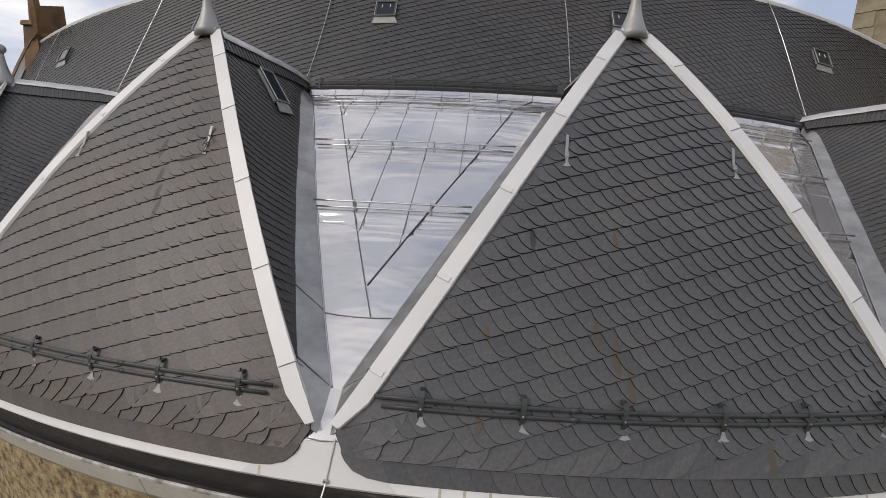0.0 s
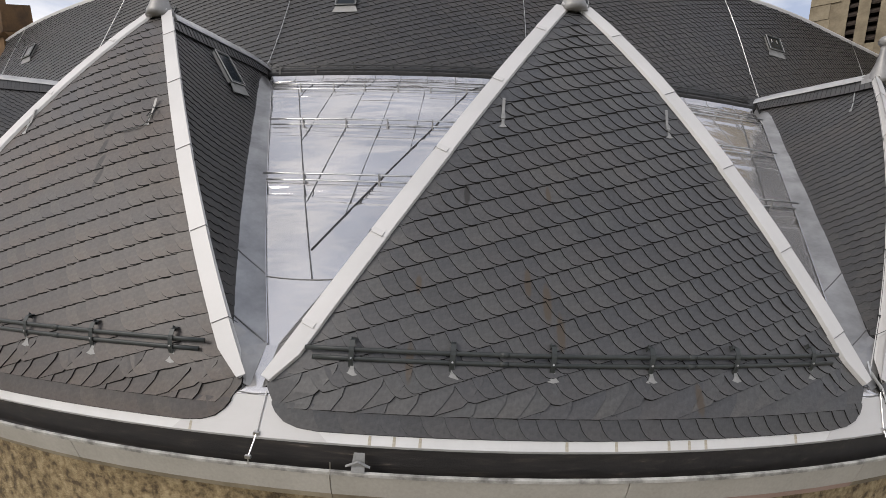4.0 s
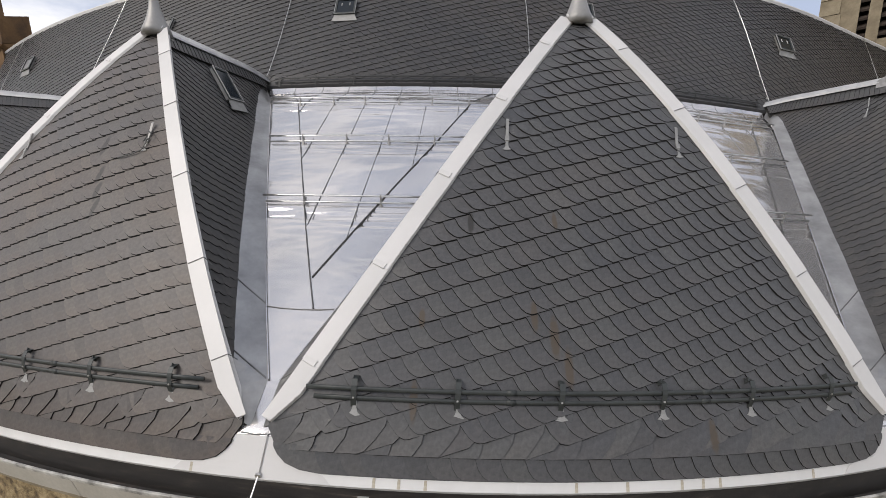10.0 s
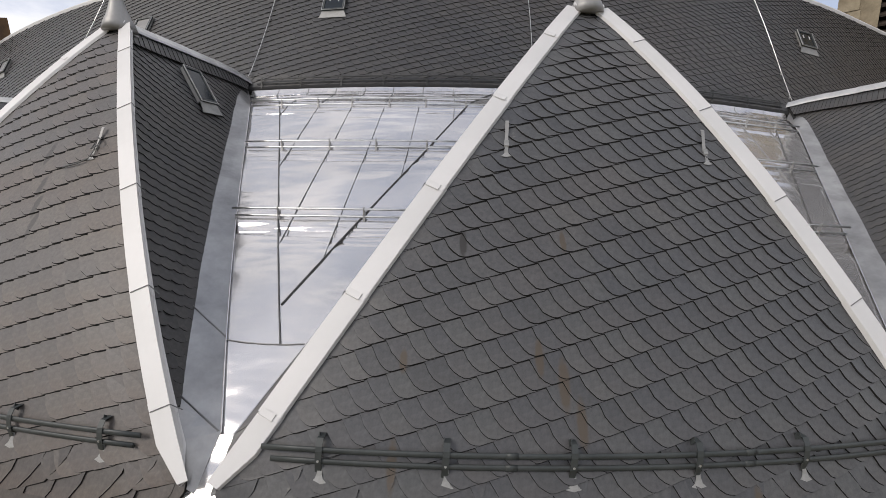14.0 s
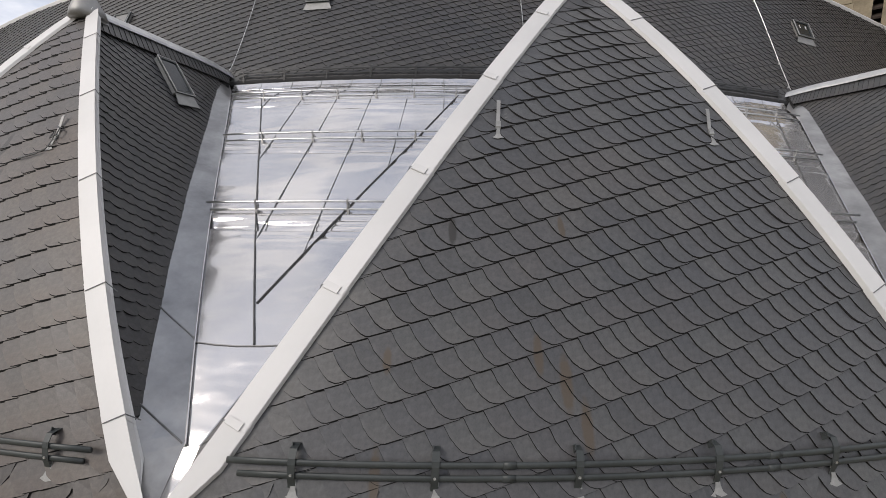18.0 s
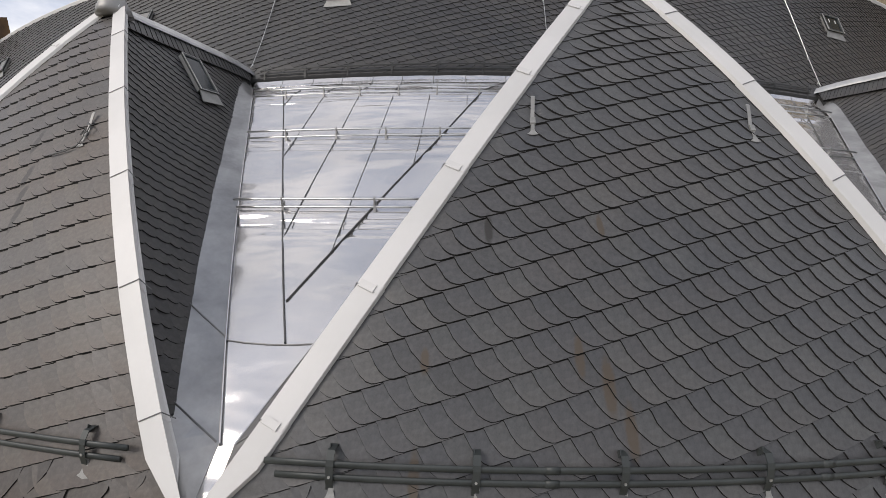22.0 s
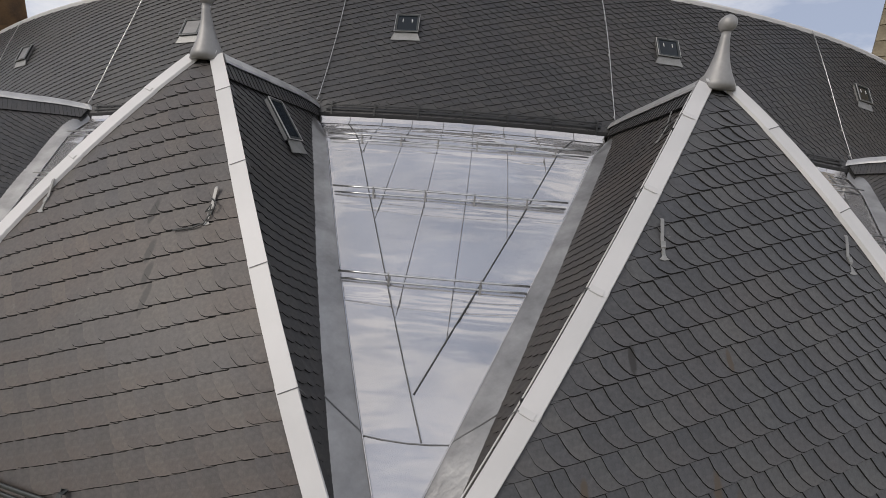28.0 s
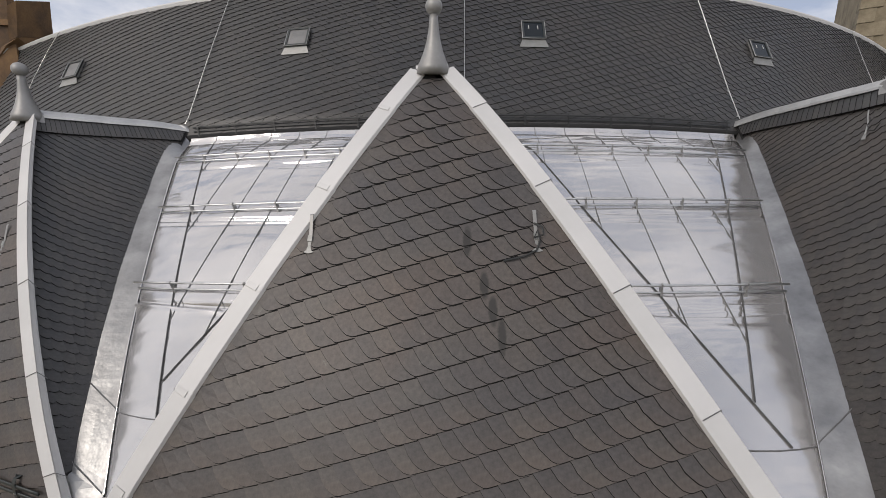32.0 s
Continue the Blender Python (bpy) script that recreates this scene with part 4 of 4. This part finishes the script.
def spade(cx, x, s, size, up=0.062):
    """A flared lead tongue lying on the slates."""
    f = front(cx)
    half = [(0.012, 0.10), (0.013, 0.05), (0.022, 0.02), (0.042, 0.0)]
    pts = [(x + a * size, s + b * size) for a, b in half[::-1]] + [(x - a * size, s + b * size) for a, b in half]
    pts.insert(0, (x + 0.0, s - 0.012 * size))
    low = [f(a, b, up - 0.004) for a, b in pts]
    high = [f(a, b, up) for a, b in pts]
    return prism(low, high)


def front_guard(k):
    cx = k * PITCH
    f = front(cx)
    ob = thing("snow_guard", f(0, 0.22, 0.03), "dark green-grey twin-pipe snow guard above the eaves", "snow guard", "snow guards over the eaves")
    for s, up, a, b in ((0.195, 0.084, -2.20, 2.14), (0.255, 0.119, -2.26, 2.19)):
        path = [f(x, s, up) for x in steps(a, b, 0.25)]
        part("pipe", *tube(path, 0.0185, 10), DARK_METAL, ob, smooth=True)
        for x in (-0.75, 0.75):
            part("sleeve", *tube([f(x - 0.035, s, up), f(x + 0.035, s, up)], 0.0215, 10), DARK_METAL, ob, smooth=True)
    for x in POSTS:
        line = [(0.39, 0.035), (0.375, 0.060), (0.325, 0.125), (0.265, 0.138), (0.235, 0.130), (0.175, 0.094), (0.155, 0.060), (0.135, 0.040)]
        rows = [[f(x - 0.020, s, up + 0.014), f(x + 0.020, s, up + 0.014)] for s, up in line][::-1]
        strap = part("strap", *strip(rows, 0.006, (0, -FZ, FY)), DARK_METAL, ob)
        part("bolt", *tube([f(x, 0.188, 0.110), f(x, 0.182, 0.126)], 0.008, 6), STEEL, strap)
        part("strut", *block(f(x - 0.018, 0.34, 0.04), V(0.006, 0, 0), f(0, 0.04, 0) - f(0, 0, 0), f(0, -0.01, 0.075) - f(0, 0, 0)), DARK_METAL, strap)
        part("tongue", *spade(cx, x + 0.01, 0.070, 1.15), MORTAR, ob, "pale lead tongue")


for bay in (-2, -1, 0, 1, 2):
    front_guard(bay)


def ladder_hook(k, side):
    cx = k * PITCH
    f = front(cx)
    x = -0.95 if (k, side) == (-1, -1) else side * 0.83
    ob = thing("roof_hook", f(x, 2.65, 0.03), "grey steel roof ladder hook on the slates", "roof hook", "roof hooks")
    rows = [[f(x - 0.014, s, up), f(x + 0.014, s, up)] for s, up in ((2.90, 0.105), (2.88, 0.115), (2.80, 0.085), (2.73, 0.055), (2.62, 0.048))][::-1]
    part("bar", *strip(rows, 0.008, (0, -FZ, FY)), DULL, ob)
    part("keeper", *block(f(x - 0.019, 2.66, 0.040), V(0.038, 0, 0), f(0, 0.055, 0) - f(0, 0, 0), f(0, 0, 0.035) - f(0, 0, 0)), MORTAR, ob)
    part("tongue", *spade(cx, x, 2.565, 0.95), MORTAR, ob, "pale lead tongue")


for bay in (-2, -1, 0, 1):
    ladder_hook(bay, -1)
    ladder_hook(bay, 1)


def flank_hook(k):
    """A ladder hook high on the flank that faces -x, with a cable end looped round it."""
    g = flank(k * PITCH, -1)
    a = -3.42
    ob = thing("roof_hook", g(a, -0.6, 0.02), "grey steel roof hook high on a slate flank", "roof hook", "roof hooks")
    rows = [[g(a - 0.014, b, up), g(a + 0.014, b, up)] for b, up in ((-0.42, 0.12), (-0.50, 0.10), (-0.58, 0.065), (-0.72, 0.055))][::-1]
    part("bar", *strip(rows, 0.008, (-SS, 0, CS)), ZINC, ob)
    pts = [(a + c, b) for c, b in ((-0.05, -0.80), (0.05, -0.80), (0.018, -0.70), (-0.018, -0.70))]
    part("tongue", *prism([g(x, b, 0.048) for x, b in pts], [g(x, b, 0.053) for x, b in pts]), MORTAR, ob, "pale lead tongue")
    part("cable_end", *tube([g(a + c, b, 0.08) for c, b in ((0.02, -0.5), (0.07, -0.56), (0.03, -0.62), (0.10, -0.70), (0.22, -0.72), (0.30, -0.62))], 0.007, 6), DARK_RAIL, ob)


for bay in (0, 1):
    flank_hook(bay)


def lathe(o, profile, n=16, sides=None):
    """Turned shape about an upright axis through o: (radius, height) pairs."""
    vs, fs = [], []
    for r, h in profile:
        vs += [o + V(r * math.cos(2 * math.pi * k / n), r * math.sin(2 * math.pi * k / n), h) for k in range(n)]
    for i in range(len(profile) - 1):
        for k in range(n):
            a, b = i * n + k, i * n + (k + 1) % n
            fs.append((a, b, b + n, a + n))
    fs += [tuple(range(n - 1, -1, -1)), tuple(range((len(profile) - 1) * n, len(profile) * n))]
    return vs, fs


def finial(k):
    cx = k * PITCH
    o = V(cx + 0.035, APEX_Y - 0.01, APEX_Z)
    ob = thing("finial", o, "dull zinc finial with a ball on a bay roof", "finial", "roof finials")
    prof = [(0.180, -0.06), (0.162, 0.02), (0.128, 0.09), (0.098, 0.17), (0.073, 0.26), (0.056, 0.35), (0.045, 0.44), (0.041, 0.51)]
    up = bend(o)
    part("cone", *lathe(up, prof, 20), DULL, ob, smooth=True, bent=False)
    part("ball", *lathe(up + V(0, 0, 0.58), [(0.02, -0.083)] + [(0.085 * math.sin(a), -0.085 * math.cos(a)) for a in [math.pi * i / 11 for i in range(1, 11)]] + [(0.01, 0.085)], 18), DULL, ob, smooth=True, bent=False)
    part("saddle", *strip([[V(cx - 0.13, y, APEX_Z - 0.08), V(cx - 0.06, y, APEX_Z + 0.05 + z), V(cx + 0.06, y, APEX_Z + 0.05 + z), V(cx + 0.13, y, APEX_Z - 0.08)] for y, z in ((3.06, 0.07), (3.22, 0.06), (3.42, 0.02))], 0.004, (0, 0, 1)), DULL, ob)
    for sign in (-1, 1):
        part("rivet_plate", *block(o + V(sign * 0.12 - 0.035, -0.185, -0.02), V(0.07, 0, 0), V(0, 0.03, 0.03), V(0, -0.01, 0.016)), CAP, ob)


for bay in BAYS:
    finial(bay)

# ---- conductors ----


def wire_run(name, pts, label, r=0.006, group="", mat=None):
    ob = thing(name, pts[0], label, "lightning conductor", group)
    fine = []
    for a, b in zip(pts, pts[1:]):
        n = max(1, int((b - a).length / 0.35))
        fine += [a.lerp(b, i / n) for i in range(n)]
    part("wire", *tube(fine + [pts[-1]], r, 6), mat or STEEL, ob)
    return ob


for k in BAYS:
    x = k * PITCH
    pts = [V(x + 0.02, 8.30, EAVE_Z + 0.16), main(x + 0.03, 0.25, 0.07)] + [main(x + 0.03, s, 0.055) for s in (0.9, 1.8, 2.8)] + [main(x + 0.03, MAIN_LEN - 0.03, 0.06)]
    ob = wire_run("roof_conductor", pts, "thin lightning conductor wire up the main roof", 0.0062, "roof conductors")
    for p in pts[1:-1]:
        part("clip", *block(p - V(0.015, 0.008, 0.03), V(0.022, 0, 0), V(0, 0.022, 0), V(0, 0, 0.04)), ZINC, ob)
for k in (0, 1):
    x = k * PITCH
    foot, tip = V(x - 2.495, 0, 0), V(x - 0.07, APEX_Y, APEX_Z)
    d = (tip - foot).normalized()
    sn = V(-SS, 0, CS)
    sa = sn.cross(d).normalized()
    sa = sa if sa.y > 0 else -sa
    pts = [foot.lerp(tip, t) + (V(0, -FZ, FY) + sn).normalized() * 0.118 + sa * 0.140 - sn * 0.018 for t in (0.02, 0.14, 0.30, 0.48, 0.66, 0.84, 0.96)]
    ob = wire_run("hip_conductor", pts, "thin bright conductor on dark clips along a hip cap", 0.0058, "hip conductors", CAP)
    for p in pts[1:-1]:
        part("clip", *block(p - V(0.012, 0.018, 0.030), V(0.024, 0, 0), V(0, 0.036, 0), V(0, 0, 0.036)), DARK_RAIL, ob)
f = front(-PITCH)
pts = [(0.97, 2.78, 0.10), (1.03, 2.73, 0.12), (1.03, 2.66, 0.12), (0.96, 2.65, 0.10), (0.99, 2.71, 0.11), (1.00, 2.62, 0.10), (0.97, 2.55, 0.085), (0.88, 2.50, 0.085), (0.72, 2.46, 0.085)]
wire_run("hook_cable", [f(x - 0.15, s, up) for x, s, up in pts], "dark cable hooked over a roof ladder hook", 0.008, "", DARK_RAIL)
loop = [V(2.72, -0.10, -0.02), V(2.60, -0.02, 0.10), V(2.58, 0.05, 0.20), V(2.62, 0.02, 0.12), V(2.74, -0.10, -0.02), V(2.78, -0.25, -0.22), V(2.79, -0.31, -0.33), V(2.86, -0.48, -0.46)]
wire_run("loose_cable", loop, "loose white cable hanging over a valley outlet", 0.008)

# ---- snow guard at the foot of the main roof ----
for k in BAYS[:-1]:
    a, b = k * PITCH + 0.22, (k + 1) * PITCH - 0.22
    ob = thing("eaves_guard", ((a + b) / 2, 8.36, EAVE_Z), "dark twin-rail snow guard at the foot of the main roof", "snow guard", "main roof snow guards")
    for s, up in ((-0.08, 0.105), (-0.04, 0.185)):
        part("rail", *tube([main(x, s, up) for x in steps(a, b, 0.35)], 0.015, 8), DARK_RAIL, ob, smooth=True)
    for x in [k * PITCH + 0.05 + 0.775 * (i + 0.35) for i in range(7)]:
        rows = [[main(x - 0.014, s, up), main(x + 0.014, s, up)] for s, up in ((0.14, 0.06), (0.05, 0.14), (-0.02, 0.215), (-0.07, 0.205), (-0.11, 0.13), (-0.17, 0.05))][::-1]
        part("post", *strip(rows, 0.006, (0, -MS, MC)), DARK_RAIL, ob)
# Added near-black strip: paints the band of shade behind the rails, hides slate ends.
rows = [[main(x, s, up) for x in steps(LEFT_END, RIGHT_END, 0.6)] for s, up in ((-0.18, -0.01), (-0.175, 0.03), (-0.16, 0.05), (-0.12, 0.05))]
part("eaves_shade_strip", *strip(rows, 0.006, (0, -MS, MC)), UNDER, main_roof)

# ---- skylights ----


def skylight(slope, x, s, w, h, label, glass_tone, base=0.0):
    """A small roof window: upstand, frame, pane and lead apron. put(x, s, up) sets it on its slope."""
    put = lambda a, b, c: slope(a, b, c + base)
    ob = thing("skylight", put(x, s, 0), label, "skylight", "skylights")
    up0, up1 = 0.01, 0.085
    box = lambda a, b, c, d, e, g: prism([put(a, c, e), put(b, c, e), put(b, d, e), put(a, d, e)], [put(a, c, g), put(b, c, g), put(b, d, g), put(a, d, g)])
    part("upstand", *box(x - w / 2, x + w / 2, s, s + h, up0, up1 - 0.03), DULL, ob)
    fr = Soup()
    t = 0.030
    fr.add(box(x - w / 2 - 0.01, x + w / 2 + 0.01, s - 0.01, s + t, up1 - 0.03, up1))
    fr.add(box(x - w / 2 - 0.01, x + w / 2 + 0.01, s + h - t, s + h + 0.01, up1 - 0.03, up1))
    fr.add(box(x - w / 2 - 0.01, x - w / 2 + t, s + t, s + h - t, up1 - 0.03, up1))
    fr.add(box(x + w / 2 - t, x + w / 2 + 0.01, s + t, s + h - t, up1 - 0.03, up1))
    part("frame", *fr.get(), DARK_METAL, ob)
    rim = [put(x - w / 2 - 0.012, s - 0.012, up1 - 0.002), put(x + w / 2 + 0.012, s - 0.012, up1 - 0.002), put(x + w / 2 + 0.012, s + h + 0.012, up1 - 0.002), put(x - w / 2 - 0.012, s + h + 0.012, up1 - 0.002)]
    part("rim", *tube(rim + rim[:1], 0.007, 6), ZINC, ob, "bright folded metal rim")
    part("pane", *box(x - w / 2 + t, x + w / 2 - t, s + t, s + h - t, up1 - 0.022, up1 - 0.012), glass_tone, ob, "dark pane")
    part("apron", *prism([put(x - w / 2 - 0.07, s - 0.19, 0.036), put(x + w / 2 + 0.07, s - 0.19, 0.036), put(x + w / 2, s - 0.005, 0.045), put(x - w / 2, s - 0.005, 0.045)],
                         [put(x - w / 2 - 0.07, s - 0.19, 0.041), put(x + w / 2 + 0.07, s - 0.19, 0.041), put(x + w / 2, s - 0.005, 0.060), put(x - w / 2, s - 0.005, 0.060)]), MORTAR, ob, "grey lead apron")
    for q in (-0.09, 0.09) if glass_tone is GLASS and w < 0.55 else ():
        part("stay", *box(x + q - 0.006, x + q + 0.006, s + h * 0.55, s + h * 0.75, up1 - 0.012, up1 - 0.004), CAP, ob)
    return ob


skylight(main, -3.88, 1.95, 0.44, 0.46, "closed zinc roof window with dark glass", GLASS, 0.0)
skylight(main, 1.25, 1.93, 0.44, 0.46, "closed zinc roof window with dark glass", GLASS, 0.0)
skylight(main, 6.44, 1.93, 0.44, 0.46, "closed zinc roof window with dark glass", GLASS, 0.0)
skylight(main, -8.60, 1.95, 0.44, 0.46, "closed roof window with a matt grey pane", SEAM, 0.0)
skylight(main, -14.3, 1.98, 0.44, 0.46, "closed roof window with a matt grey pane", SEAM, 0.0)
skylight(flank(-PITCH, 1), 4.80, -1.02, 0.56, 0.60, "zinc roof window in the flank of a bay roof", GLASS, 0.03)

# ---- gable end and tower ----
gable = thing("gable_coping", main(LEFT_END, 0, 0), "weathered ochre stone gable coping with a pinnacle", "gable")
cuts = [i / 7 for i in range(10)]
for a, b in zip(cuts, cuts[1:]):
    s0, s1 = lerp(-0.3, MAIN_LEN + 0.1, a), lerp(-0.3, MAIN_LEN + 0.1, b) - 0.012
    low = [main(LEFT_END - 0.55, s0, -0.5), main(LEFT_END + 0.02, s0, -0.5), main(LEFT_END + 0.02, s1, -0.5), main(LEFT_END - 0.55, s1, -0.5)]
    high = [main(LEFT_END - 0.50, s0, 0.16), main(LEFT_END - 0.03, s0, 0.16), main(LEFT_END - 0.03, s1, 0.16), main(LEFT_END - 0.50, s1, 0.16)]
    part("coping_stone", *prism(low, high), SOOT, gable)
part("verge_flashing", *strip([[main(LEFT_END - 0.02, s, 0.14), main(LEFT_END + 0.16, s, 0.05)] for s in steps(-0.2, MAIN_LEN, 0.5)][::-1], 0.006, (0.3, -0.5, 0.7)), ZINC, gable)
o = bend((LEFT_END - 0.27, RIDGE_Y + 0.05, RIDGE_Z))
sq = lambda r, z: [o + V(-r, -r, z), o + V(r, -r, z), o + V(r, r, z), o + V(-r, r, z)]
part("pinnacle_foot", *prism(sq(0.22, -0.7), sq(0.17, 0.42)), SOOT, gable, bent=False)
part("pinnacle_cap", *prism(sq(0.21, 0.43), sq(0.19, 0.53)), SOOT, gable, bent=False)
part("pinnacle_shaft", *prism(sq(0.09, 0.54), sq(0.05, 1.7)), SOOT, gable, bent=False)
part("pinnacle_knob", *lathe(o + V(0, 0, 1.78), [(0.04, -0.10), (0.12, -0.04), (0.13, 0.03), (0.05, 0.10)], 10), SOOT, gable, bent=False)

tower = thing("church_tower", (0, 0, 0), "tan sandstone church tower with narrow louvred openings", "tower")
tower.location = (11.0, 11.0, -9.0)
PLACE[tower] = tower.location.copy()
TURNED = pose(9.1, 9.95, 0.0, 0, 0, -40)      # its near corner, and the way it faces
TW = 5.0
SLITS = (0.82, 1.27, 2.8, 3.25)
tb = lambda o, ax, ay, az: ([TURNED @ p for p in block(o, ax, ay, az)[0]], block(o, ax, ay, az)[1])
for a, b in zip((0.0, *(s + 0.20 for s in SLITS)), (*SLITS, TW)):
    part("pier", *tb((a, 0, -9.0), (b - a, 0, 0), (0, 0.7, 0), (0, 0, 19.3)), SANDSTONE, tower, bent=False)
for s in SLITS:
    part("lower_wall", *tb((s, 0.02, -9.0), (0.20, 0, 0), (0, 0.66, 0), (0, 0, 15.0)), SANDSTONE, tower, bent=False)
    z = 6.1
    while z < 9.9:
        part("louvre", *tb((s, 0.12, z), (0.20, 0, 0), (0, 0.20, 0.14), (0, -0.02, 0.05)), LOUVRE, tower, bent=False)
        z += 0.24
    part("backing", *tb((s, 0.50, 6.0), (0.20, 0, 0), (0, 0.1, 0), (0, 0, 4.2)), LOUVRE, tower, bent=False)
part("side_wall", *tb((0, 0.7, -9.0), (0.7, 0, 0), (0, TW - 0.7, 0), (0, 0, 19.3)), SANDSTONE, tower, bent=False)
part("side_wall", *tb((TW - 0.7, 0.7, -9.0), (0.7, 0, 0), (0, TW - 0.7, 0), (0, 0, 19.3)), SANDSTONE, tower, bent=False)
roof_low = [V(-0.2, -0.2, 10.3), V(TW + 0.2, -0.2, 10.3), V(TW + 0.2, TW + 0.2, 10.3), V(-0.2, TW + 0.2, 10.3)]
roof_top = [V(2.4, 2.4, 11.4), V(2.6, 2.4, 11.4), V(2.6, 2.6, 11.4), V(2.4, 2.6, 11.4)]
part("tower_roof", *prism([TURNED @ p for p in roof_low], [TURNED @ p for p in roof_top]), SLATE_MASS, tower, bent=False)
rng = random.Random(77)
for i in range(10):
    z = 6.0 + 0.42 * i
    w = rng.uniform(0.35, 0.75)
    part("quoin", *tb((-0.04, -0.04, z), (w, 0, 0), (0, 0.5, 0), (0, 0, 0.40)), SANDSTONE, tower, bent=False)

# ---- ground ----
rows = [[V(x, y, -9.0) for x in (-900, -60, -20, 20, 60, 900)] for y in (-900, -60, -20, 20, 60, 900)]
ground = part("ground", *strip(rows, 0.3, (0, 0, 1)), GROUND, None, bent=False)
tagged(ground, "dry grassy churchyard ground far below the roofs", "ground", "", "structure")


# rusty runs down the eaves flashing
for x in (-1.70, -1.52, -1.33, -0.25, 0.13, 0.55, 0.72, 0.86, 1.70, -3.1):
    pts = [(x - 0.012, -0.490), (x + 0.012, -0.490), (x + 0.010, -0.41), (x - 0.010, -0.41)]
    part("rust_run", *prism([f0(a, b, 0.010) for a, b in pts], [f0(a, b, 0.0135) for a, b in pts]), RUST_PALE, eaves)
